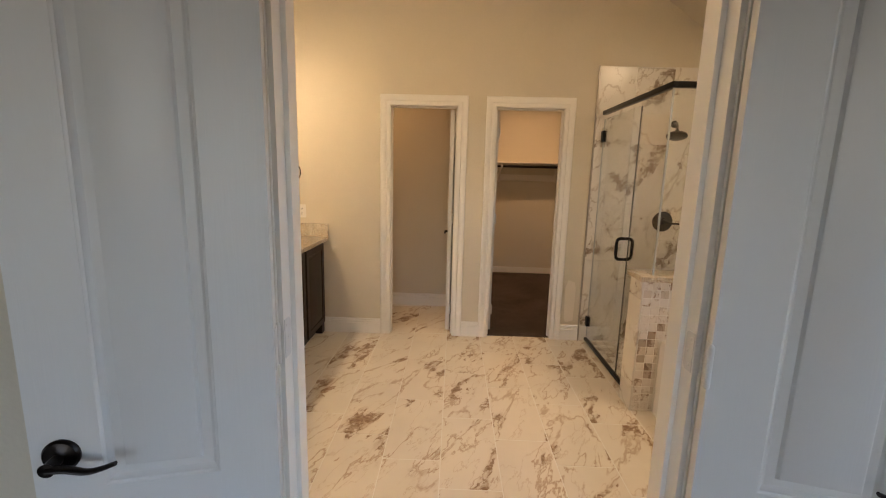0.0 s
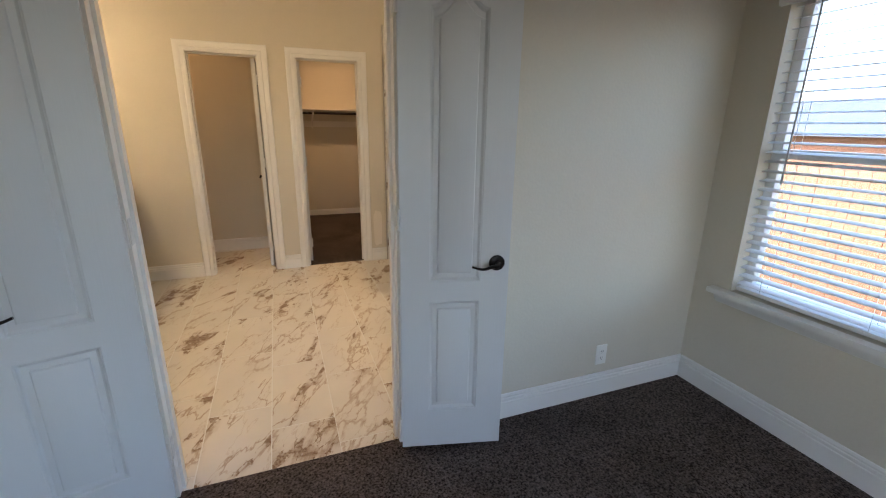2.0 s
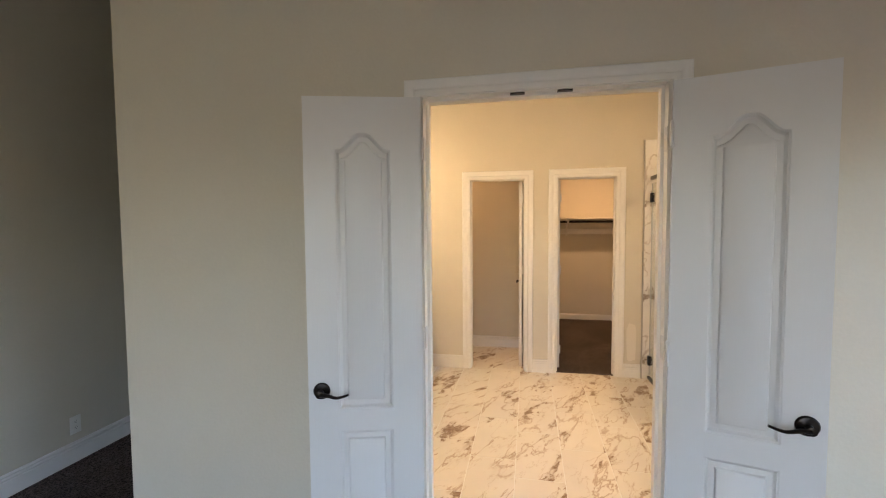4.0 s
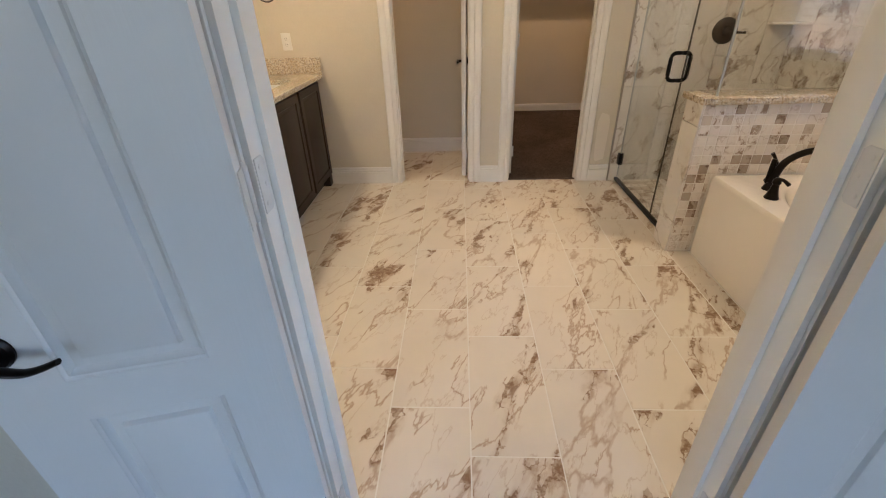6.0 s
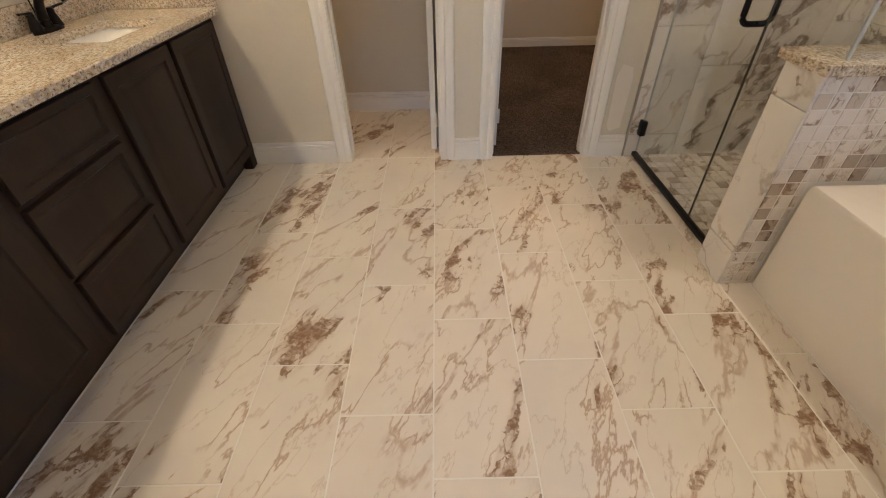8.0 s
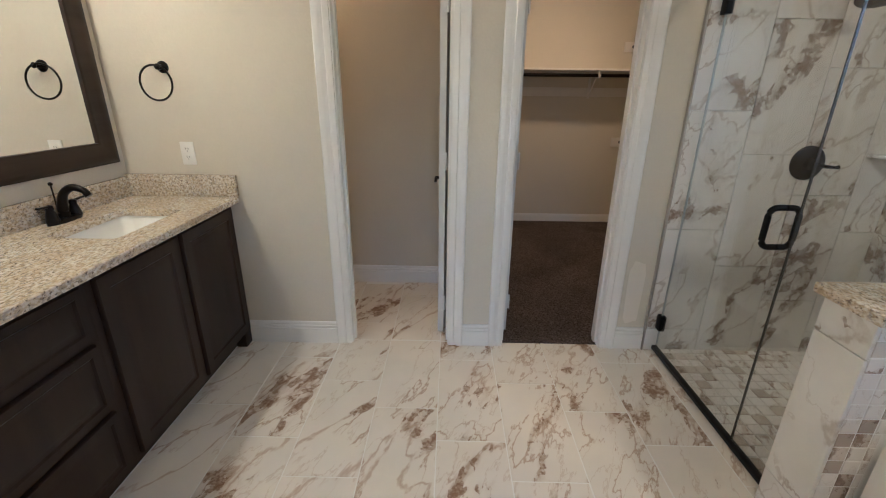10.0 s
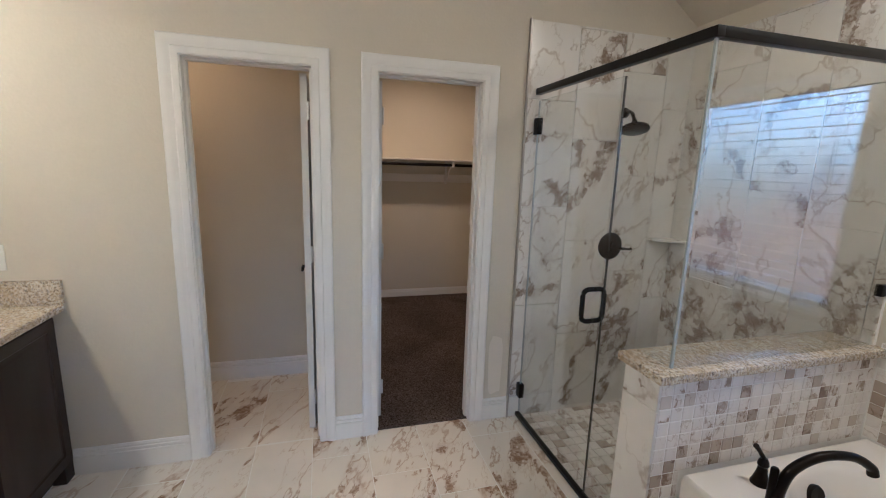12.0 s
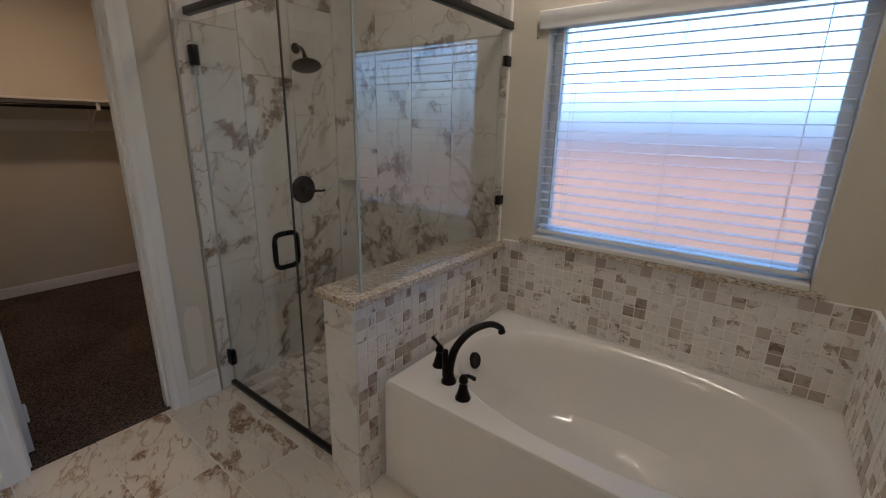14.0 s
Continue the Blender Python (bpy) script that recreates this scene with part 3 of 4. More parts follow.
def door_leaf(name, w, h, m, label, handle=True, stile=0.118):
    """A two-panel moulded leaf; its hinge line is the local z axis, the leaf lies along +x, from y 0 to 0.035."""
    ob = thing(name, (0, 0, 0), label, "door", kind="structure")
    ob.matrix_basis = m
    t = 0.035
    holes = [panel_outline(stile, w - stile, 0.19, 0.712), panel_outline(stile, w - stile, 0.800, h - 0.20, 0.064)]
    bm = bmesh.new()
    leaf_face(w, h, holes, 0.0, -1, bm)
    leaf_face(w, h, holes, t, 1, bm)
    for quad in (((0, 0, 0), (0, t, 0), (0, t, h), (0, 0, h)), ((w, 0, 0), (w, 0, h), (w, t, h), (w, t, 0)), ((0, 0, h), (0, t, h), (w, t, h), (w, 0, h)), ((0, 0, 0), (w, 0, 0), (w, t, 0), (0, t, 0))):
        bm.faces.new([bm.verts.new(q) for q in quad])
    part("leaf", bm, DOORW, ob, local=True)
    if handle:
        for y, out in ((0.0, -1), (t, 1)):
            lever(ob, w - 0.052, 0.878, y, out, -1)
    for z in (0.2, 1.062, 1.83):
        hb = lathe([(0.0055, z - 0.045), (0.0065, z - 0.042), (0.0065, z + 0.042), (0.0055, z + 0.045), (0.002, z + 0.049)], Matrix.Translation((-0.002, -0.005, 0)), 10)
        hinge = part("hinge", hb, DOORW, ob, "hinge painted over in white", local=True)
        part("hinge_leaf", box(-0.0022, -0.0005, -0.004, 0.030, z - 0.045, z + 0.045), DOORW, hinge, local=True)
    return ob


door_leaf("door_1", 0.448, 2.015, pose(-0.132, YD0 - 0.030, 0.028, 0, 0, -165), "white two-panel arched door leaf standing open into the bedroom")
# the other leaf is its mirror image: hinged on the other side
d2 = door_leaf("door_2", 0.448, 2.015, pose(0, 0, 0), "white two-panel arched door leaf standing open beside the carpet")
d2.matrix_basis = pose(0.783, YD0 - 0.030, 0.028, 0, 0, -14.5) @ pose(0, -0.035, 0)
door_leaf("door_3", 0.56, 2.015, pose(0.227, YF + 0.134, 0.006, 0, 0, 88.5), "white door of the toilet room standing open inwards")
door_leaf("door_4", 0.56, 2.015, pose(0.589, YF + 0.165, 0.008, 0, 0, 93.5) @ pose(0, -0.035, 0), "white closet door folded back against the wall", handle=False)


# hinge halves let into the jambs, painted over
for x, s in ((-0.127, 1), (0.778, -1)):
    for z in (0.228, 1.09, 1.858):
        o = [(YD0 + 0.001, z - 0.045), (YD0 + 0.026, z - 0.045), (YD0 + 0.033, z - 0.038), (YD0 + 0.033, z + 0.038), (YD0 + 0.026, z + 0.045), (YD0 + 0.001, z + 0.045)]
        hp = solid("hinge_plate", prism(o, x, x + s * 0.0022, "x", 0.0006), DOORW, "painted-over half of a door hinge on the jamb", "hinge", kind="object")
        for dy, dz in ((0.012, -0.03), (0.022, 0.0), (0.012, 0.03)):
            part("screw_head", lathe([(0.0042, 0.0), (0.0042, 0.0006), (0.0025, 0.0011), (0.0, 0.0012)], Matrix.Translation((x + s * 0.0022, YD0 + dy, z + dz)) @ Matrix.Rotation(radians(90 * s), 4, "Y"), 8), DOORW, hp)


# ---- vanity ----
vy0, vy1, vx = 1.175, 3.905, -0.925


def cab_panel(y0, y1, z0, z1, parent, name, label=""):
    """A raised-panel front on the cabinet face, seen towards +x."""
    o = [(y0, z0), (y1, z0), (y1, z1), (y0, z1)]
    wide = min(y1 - y0, z1 - z0)
    f = 0.052 if wide > 0.3 else 0.030
    rings = [[(vx + d, p, q) for p, q in inset(o, s)] for s, d in ((0.0, 0.0), (0.0, 0.012), (0.004, 0.018), (f, 0.018), (f + 0.006, 0.011), (f + 0.014, 0.011), (f + 0.032, 0.016), (f + 0.034, 0.0165))]
    return part(name, loft(rings), ESPRESSO, parent, label)


def cabinet(y0, y1, fronts, label):
    ob = thing("vanity_cabinet", (XV + 0.25, (y0 + y1) / 2, 0), label, "cabinet", "vanity cabinets")
    bm = bmesh.new()
    box(XV + 0.001, vx, y0, y1, 0.09, 0.71, bm=bm)
    box(vx - 0.02, vx, y0, y1, 0.71, 0.857, bm=bm)
    for p, q in ((y0, y0 + 0.018), (y1 - 0.018, y1)):
        box(XV + 0.001, vx - 0.02, p, q, 0.71, 0.857, bm=bm)
    part("body", bm, ESPRESSO, ob)
    part("toe_kick", box(XV + 0.001, vx - 0.06, y0, y1, 0.0005, 0.09), ESPRESSO, ob)
    if y1 == vy1:
        part("foot", box(vx - 0.059, vx, y1 - 0.07, y1, 0.0005, 0.0895, 0.002), ESPRESSO, ob)
    for a, b, lo, hi, nm in fronts:
        cab_panel(a, b, lo, hi, ob, nm)
    return ob


cabinet(2.915, vy1, [(2.945, 3.395, 0.105, 0.835, "door"), (3.425, 3.878, 0.105, 0.835, "door")], "dark espresso sink cabinet with two raised-panel doors")
cabinet(2.385, 2.9145, [(2.415, 2.885, 0.645, 0.835, "drawer"), (2.415, 2.885, 0.375, 0.625, "drawer"), (2.415, 2.885, 0.105, 0.355, "drawer")], "dark espresso cabinet with three drawers")
cabinet(vy0, 2.3845, [(1.835, 2.355, 0.105, 0.835, "door"), (1.285, 1.805, 0.105, 0.835, "door")], "dark espresso sink cabinet with two raised-panel doors")
solid("caulk_line", box(vx - 0.062, vx - 0.0565, vy0, vy1, 0.001, 0.005, 0.001), WHITE, "white caulk line at the foot of the vanity", "trim")

# granite counter with a rectangular cut-out over each basin
CZ = 0.89
bx0, bx1 = -1.290, -1.006


def round_rect(x0, x1, y0, y1, r, n=5):
    pts = []
    for cx, cy, a in ((x1 - r, y1 - r, 0), (x0 + r, y1 - r, 90), (x0 + r, y0 + r, 180), (x1 - r, y0 + r, 270)):
        pts += [(cx + r * math.cos(radians(a + 90 * i / n)), cy + r * math.sin(radians(a + 90 * i / n))) for i in range(n + 1)]
    return pts


cb = bmesh.new()
cx0, cx1 = XV + 0.001, -0.875


def slab_with_hole(bm, y0, y1, hole, z0, z1):
    """A slab with a rounded hole through it: quads between the hole and the outline."""
    n = len(hole)
    mid = Vector((sum(p[0] for p in hole) / n, sum(p[1] for p in hole) / n))
    outer = []
    for p in hole:
        d = Vector(p) - mid
        k = min(((cx1 if d.x > 0 else cx0) - mid.x) / d.x if abs(d.x) > 1e-6 else 9, ((y1 if d.y > 0 else y0) - mid.y) / d.y if abs(d.y) > 1e-6 else 9)
        outer.append(mid + d * k)
    for c in ((cx0, y0), (cx0, y1), (cx1, y0), (cx1, y1)):
        j = min(range(n), key=lambda i: (outer[i] - Vector(c)).length)
        outer[j] = Vector(c)
    e = 0.004
    shrink = lambda p, s: (min(max(p.x, cx0 + s), cx1 - s), min(max(p.y, y0), y1))
    rings = [[(*p, z0) for p in hole], [(*p, z1 - e) for p in hole], [(*(mid + (Vector(p) - mid) * 1.012), z1) for p in hole], [(*shrink(p, e), z1) for p in outer], [(*shrink(p, 0), z1 - e) for p in outer], [(*shrink(p, 0), z0) for p in outer], [(*p, z0) for p in hole]]
    loft(rings, cap0=False, cap1=False, bm=bm)


slab_with_hole(cb, 2.65, vy1, round_rect(bx0, bx1, 3.405 - 0.212, 3.405 + 0.212, 0.022), CZ - 0.032, CZ)
slab_with_hole(cb, vy0 - 0.012, 2.65, round_rect(bx0, bx1, 1.80 - 0.212, 1.80 + 0.212, 0.022), CZ - 0.032, CZ)
bmesh.ops.remove_doubles(cb, verts=cb.verts[:], dist=0.0005)
solid("countertop", cb, GRANITE, "speckled beige granite countertop on the vanity", "countertop", kind="object")
solid("backsplash", box(XV + 0.001, XV + 0.021, vy0 - 0.012, vy1 - 0.021, CZ + 0.0005, CZ + 0.105, 0.003), GRANITE, "speckled granite backsplash along the mirror wall", "backsplash", kind="object")
solid("backsplash", box(XV + 0.001, -0.87, vy1 - 0.0205, vy1 + 0.004, CZ + 0.0005, CZ + 0.115, 0.003), GRANITE, "speckled granite backsplash at the counter's end", "backsplash", kind="object")

for yc, dy0, dy1 in ((3.405, 0.212, 0.212), (1.80, 0.212, 0.212)):
    ob = thing("sink", ((bx0 + bx1) / 2, yc, 0.70), "white undermount rectangular ceramic sink", "sink", "vanity sinks")
    hole = lambda s, z: [(*p, z) for p in round_rect(bx0 - 0.008 + s, bx1 + 0.008 - s, yc - dy0 - 0.008 + s, yc + dy1 + 0.008 - s, 0.04)]
    part("basin", loft([hole(-0.012, CZ - 0.033), hole(0.0, CZ - 0.033), hole(0.012, CZ - 0.06), hole(0.03, CZ - 0.13), hole(0.06, CZ - 0.145), hole(0.1, CZ - 0.148)], cap0=False), CERAMIC, ob)
    part("drain", lathe([(0.022, 0.0), (0.022, 0.003), (0.016, 0.004), (0.0, 0.0045)], Matrix.Translation(((bx0 + bx1) / 2, yc, CZ - 0.1478))), BRONZE, ob)


def sink_faucet(y):
    """A two-handle centre-set tap with an arched spout and a lift rod."""
    x = -1.382
    ob = thing("sink_faucet", (x, y, CZ), "dark bronze two-handle sink faucet on the granite counter", "faucet", "sink faucets")
    part("base", loft([[(x + 0.028 * k * math.cos(a), y + 0.085 * k * math.sin(a), CZ + h) for a in (2 * math.pi * i / 28 for i in range(28))] for k, h in ((1, 0.0005), (1, 0.010), (0.92, 0.016), (0.6, 0.02))]), BRONZE, ob)
    part("spout", tube([(x, y, CZ + 0.012), (x + 0.004, y, CZ + 0.065), (x + 0.024, y, CZ + 0.118), (x + 0.066, y, CZ + 0.145), (x + 0.112, y, CZ + 0.134), (x + 0.130, y, CZ + 0.110)], [0.024, 0.019, 0.017, 0.0155, 0.0135, 0.014], 14), BRONZE, ob)
    part("lift_rod", lathe([(0.003, 0.0), (0.003, 0.135), (0.008, 0.139), (0.009, 0.145), (0.005, 0.15), (0.0, 0.152)], Matrix.Translation((x - 0.02, y, CZ + 0.015)), 10), BRONZE, ob)
    for s in (-1, 1):
        h = part("handle", lathe([(0.025, 0.0), (0.024, 0.010), (0.018, 0.034), (0.0135, 0.05), (0.0155, 0.056), (0.013, 0.068), (0.0, 0.072)], Matrix.Translation((x, y + s * 0.058, CZ + 0.012)), 16), BRONZE, ob)
        part("lever", tube([(x, y + s * 0.058, CZ + 0.074), (x + 0.006, y + s * 0.085, CZ + 0.080), (x + 0.014, y + s * 0.125, CZ + 0.084)], [0.009, 0.007, 0.0065], 10, flat=0.7), BRONZE, h)
    return ob


sink_faucet(3.41)
sink_faucet(1.80)

# the framed mirror
my0, my1, mz0, mz1 = 1.22, 3.858, 1.072, 2.095
ob = thing("vanity_mirror", (XV, (my0 + my1) / 2, mz0), "large wall mirror in a dark brown moulded wooden frame", "mirror")
prof = [(0.0, 0.0005), (0.0, 0.020), (0.008, 0.026), (0.022, 0.026), (0.034, 0.021), (0.062, 0.016), (0.074, 0.019), (0.084, 0.015), (0.086, 0.007), (0.086, 0.0005)]
o = [(my0, mz0), (my1, mz0), (my1, mz1), (my0, mz1)]
fb = loft([[(XV + v, p, q) for p, q in inset(o, 1.22 * u)] for u, v in prof], cap0=False, cap1=False)
part("frame", fb, FRAMEW, ob)
part("mirror_glass", box(XV + 0.001, XV + 0.006, my0 + 0.095, my1 - 0.095, mz0 + 0.095, mz1 - 0.095), MIRROR, ob)


# ---- tub alcove and shower ----
TX0, TX1, TY0, TY1, TZ = 1.548, XW - 0.012, 1.172, 2.694, 0.487
ob = thing("bathtub", ((TX0 + TX1) / 2, (TY0 + TY1) / 2, 0), "white acrylic garden tub with an oval basin", "bathtub")
N = 96
ecx, ecy = 2.045, 1.915


def tub_ring(k, ax, ay, z, e=2.3, inset_=0.0):
    """k 1: the tub's outer rectangle, k 0: the basin's oval."""
    out = []
    for i in range(N):
        a = 2 * math.pi * (i + 0.5) / N
        c, s = math.cos(a), math.sin(a)
        rx = (TX1 - inset_ if c > 0 else TX0 + inset_) - ecx
        ry = (TY1 - inset_ if s > 0 else TY0 + inset_) - ecy
        q = min(rx / c if abs(c) > 1e-6 else 9, ry / s if abs(s) > 1e-6 else 9)
        rad = (abs(c / ax) ** e + abs(s / ay) ** e) ** (-1 / e)
        r = q * k + rad * (1 - k)
        out.append((ecx + c * r, ecy + s * r, z))
    for cx, cy in ((TX0, TY0), (TX0, TY1), (TX1, TY0), (TX1, TY1)):
        if k == 1:
            px, py = cx + (inset_ if cx < ecx else -inset_), cy + (inset_ if cy < ecy else -inset_)
            j = min(range(N), key=lambda i: (out[i][0] - px) ** 2 + (out[i][1] - py) ** 2)
            out[j] = (px, py, z)
    return out


part("shell", loft([tub_ring(1, 1, 1, 0.001), tub_ring(1, 1, 1, TZ - 0.03), tub_ring(1, 1, 1, TZ - 0.012, inset_=0.003), tub_ring(1, 1, 1, TZ - 0.003, inset_=0.009), tub_ring(1, 1, 1, TZ, inset_=0.02),
                    tub_ring(0, 0.418, 0.702, TZ), tub_ring(0, 0.405, 0.688, TZ - 0.004), tub_ring(0, 0.392, 0.672, TZ - 0.016), tub_ring(0, 0.375, 0.65, TZ - 0.07), tub_ring(0, 0.355, 0.62, TZ - 0.17),
                    tub_ring(0, 0.33, 0.57, TZ - 0.29), tub_ring(0, 0.29, 0.5, TZ - 0.36), tub_ring(0, 0.22, 0.42, TZ - 0.39), tub_ring(0, 0.1, 0.2, TZ - 0.397)], cap0=False), ACRYLIC, ob)
pl = Matrix.Translation((2.034, 2.560, 0.407)) @ Matrix.Rotation(radians(73.3), 4, "X")
part("overflow_plate", lathe([(0.040, -0.012), (0.040, 0.008), (0.035, 0.014), (0.012, 0.013), (0.0, 0.012)], pl, 24), BRONZE, ob, "dark bronze overflow plate")
part("drain", lathe([(0.034, 0.0), (0.034, 0.004), (0.026, 0.007), (0.0, 0.01)], Matrix.Translation((2.04, 2.2, 0.092))), BRONZE, ob, "dark bronze drain")

ob = thing("tub_faucet", (1.705, 2.475, TZ), "dark bronze tub faucet with two lever handles", "faucet")
fx, fy = 1.708, 2.478
dx, dy = 1.03, -0.34
sp = part("spout", tube([(fx, fy, TZ + 0.0), (fx + 0.004 * dx, fy, TZ + 0.07), (fx + 0.03 * dx, fy + 0.03 * dy, TZ + 0.15), (fx + 0.10 * dx, fy + 0.10 * dy, TZ + 0.202), (fx + 0.19 * dx, fy + 0.19 * dy, TZ + 0.209), (fx + 0.25 * dx, fy + 0.25 * dy, TZ + 0.177), (fx + 0.262 * dx, fy + 0.262 * dy, TZ + 0.150)],
                       [0.024, 0.019, 0.0165, 0.0155, 0.0145, 0.014, 0.0165], 16), BRONZE, ob)
part("base_ring", lathe([(0.032, 0.0005), (0.032, 0.006), (0.028, 0.014), (0.022, 0.03)], Matrix.Translation((fx, fy, TZ)), 20), BRONZE, ob)
part("diverter", lathe([(0.012, 0.03), (0.012, 0.145), (0.009, 0.15), (0.0, 0.152)], Matrix.Translation((fx - 0.012, fy + 0.012, TZ)), 14), BRONZE, ob)
for hx, hy, lx, ly, lz in ((1.652, 2.368, 0.045, -0.02, -0.03), (1.782, 2.585, -0.028, 0.016, 0.042)):
    h = part("handle", lathe([(0.031, 0.0005), (0.031, 0.006), (0.026, 0.016), (0.018, 0.045), (0.0145, 0.068), (0.019, 0.076), (0.0165, 0.09), (0.011, 0.1), (0.0, 0.104)], Matrix.Translation((hx, hy, TZ)), 18), BRONZE, ob)
    part("lever", tube([(hx, hy, TZ + 0.096), (hx + lx * 0.5, hy + ly * 0.5, TZ + 0.104 + lz * 0.45), (hx + lx, hy + ly, TZ + 0.102 + lz)], [0.011, 0.010, 0.0125], 12, flat=0.75), BRONZE, h)

# low wall between tub and shower
PY0, PY1, PX = 2.706, 2.886, 1.405
solid("wall_low", box(PX + 0.012, XW, PY0 + 0.004, PY1 - 0.010, 0, 0.852), GROUT, "low tiled wall between tub and shower", "wall")
solid("granite_ledge", box(PX - 0.014, XW - 0.002, PY0 - 0.018, PY1 + 0.03, 0.8525, 0.886, 0.004), GRANITE, "speckled granite cap on the low wall", "countertop", kind="object")
solid("tile_bed_tub", box(XW - 0.016, XW, YD1, PY0 + 0.0035, 0.45, 0.905), GROUT, "tiled band on the window wall above the tub", "wall")
solid("tile_bed_tub_side", box(1.50, XW - 0.0165, YD1, YD1 + 0.016, 0.0, 0.905), GROUT, "tiled band on the side wall above the tub", "wall")
solid("window_ledge", box(XW - 0.030, XW + 0.09, 1.32, 2.60, 0.9055, 0.934, 0.004), GRANITE, "speckled granite window ledge over the tub", "window sill", kind="object")
solid("tile_bed_shower", box(1.4135, XW, YF - 0.012, YF, 0.0, 2.375), GROUT, "marble-tiled shower back wall", "wall")
solid("tile_bed_shower_side", box(XW - 0.012, XW, PY1 - 0.15, YF - 0.012, 0.0, 2.375), GROUT, "marble-tiled shower side wall", "wall")
solid("trim_tile_edge", box(1.4055, 1.4132, YF - 0.024, YF, 0.0, 2.378), mat("edge_trim", (0.45, 0.42, 0.38), 0.35, 0.6), "thin metal edge on the shower tile", "trim")

# shower glass, rail, channel
GX, GY, BZ = 1.478, 2.742, 2.005
ob = thing("shower_screen", (GX, 3.3, 0), "frameless glass shower screen with black rail and hinged door", "shower screen")
door = part("door", box(GX - 0.004, GX + 0.004, 3.153, 3.865, 0.05, BZ - 0.055, 0.0015, seg=1), GLASS, ob, "clear frameless glass door")
fixed = prism([(3.147, 0.012), (3.147, BZ - 0.012), (GY - 0.004, BZ - 0.012), (GY - 0.004, 0.8865), (PY1 + 0.034, 0.8865), (PY1 + 0.034, 0.012)], GX - 0.004, GX + 0.004, "x")
part("fixed_pane", fixed, GLASS, ob, "clear fixed glass pane")
part("side_pane", box(GX + 0.006, XW - 0.006, GY - 0.004, GY + 0.004, 0.8865, BZ - 0.012, 0.001, seg=1), GLASS, ob, "clear glass pane on the low wall")
part("seal", box(GX - 0.0048, GX + 0.0048, 3.1487, 3.1513, 0.04, BZ - 0.056), SEALD, ob, "grey strip seal between the panes")
part("seal", box(GX - 0.0045, GX + 0.0055, GY - 0.0042, GY + 0.0042, 0.8866, BZ - 0.02), SEAL, ob, "clear seal at the glass corner")
part("seal", box(GX - 0.0052, GX + 0.0052, 3.8652, 3.868, 0.05, BZ - 0.056), SEAL, ob, "polished glass edge at the hinges")
rl = bmesh.new()
box(GX - 0.016, GX + 0.016, GY - 0.016, YF - 0.013, BZ - 0.02, BZ + 0.014, 0.002, bm=rl)
part("rail", rl, BLACK, ob, "black metal head rail")
part("rail", box(GX + 0.016, XW - 0.001, GY - 0.016, GY + 0.016, BZ - 0.02, BZ + 0.014, 0.002), BLACK, ob, "black metal head rail")
part("channel", box(GX - 0.014, GX + 0.014, PY1 + 0.004, YF - 0.02, 0.0105, 0.034, 0.002), BLACK, ob, "black metal floor channel")
for z in (0.195, 1.812):
    hg = part("hinge", box(GX - 0.016, GX + 0.016, 3.845, YF - 0.013, z - 0.045, z + 0.045, 0.003), BLACK, ob, "black glass-door hinge")
for z in (1.125, 1.835):
    part("clip", box(XW - 0.050, XW - 0.001, GY - 0.013, GY + 0.013, z - 0.025, z + 0.025, 0.003), BLACK, ob, "black glass clip")


def pull(s):
    x = GX + s * 0.056
    arc = [(x - s * 0.028 * (1 - math.sin(radians(a))), 1.042 - 0.028 * (1 - math.cos(radians(a)))) for a in (0, 22, 45, 68, 90)]
    side = [(GX + s * 0.004, 1.042), *arc]
    side += [(p, 1.932 - q) for p, q in side[::-1]]
    return tube([(p, 3.22, q) for p, q in side], [0.0115, 0.0115], 14, smooth=False)


for s in (-1, 1):
    part("handle", pull(s), BLACK, door, "black D-shaped pull handle")

# shower fittings
ob = thing("rain_shower", (2.06, YF - 0.024, 1.92), "dark bronze round rain shower head on a short arm", "shower head")
wy = YF - 0.022
tow = Matrix.Rotation(radians(90), 4, "X")
part("flange", lathe([(0.030, 0.0), (0.030, 0.004), (0.022, 0.012), (0.012, 0.018)], Matrix.Translation((2.06, wy, 1.925)) @ tow, 18), BRONZE, ob)
part("arm", tube([(2.06, wy, 1.925), (2.052, wy - 0.05, 1.925), (2.035, wy - 0.10, 1.905), (2.020, wy - 0.135, 1.872)], [0.0105, 0.0105], 12), BRONZE, ob)
hm = Matrix.Translation((2.017, wy - 0.145, 1.862)) @ Matrix.Rotation(radians(160), 4, "X") @ Matrix.Rotation(radians(-8), 4, "Y")
part("head", lathe([(0.014, -0.005), (0.016, 0.012), (0.03, 0.022), (0.066, 0.038), (0.078, 0.046), (0.079, 0.054), (0.074, 0.057), (0.0, 0.057)], hm, 32), BRONZE, ob)
ob = thing("shower_valve", (2.05, wy, 1.11), "dark bronze shower valve with a lever", "shower valve")
part("plate", lathe([(0.086, 0.0), (0.086, 0.004), (0.078, 0.010), (0.045, 0.014), (0.03, 0.017), (0.028, 0.045), (0.02, 0.05), (0.0, 0.051)], Matrix.Translation((2.05, wy, 1.11)) @ tow, 36), BRONZE, ob)
part("lever", tube([(2.05, wy - 0.045, 1.11), (2.10, wy - 0.052, 1.102), (2.145, wy - 0.055, 1.098), (2.165, wy - 0.055, 1.099)], [0.012, 0.009, 0.007, 0.010], 12), BRONZE, ob)
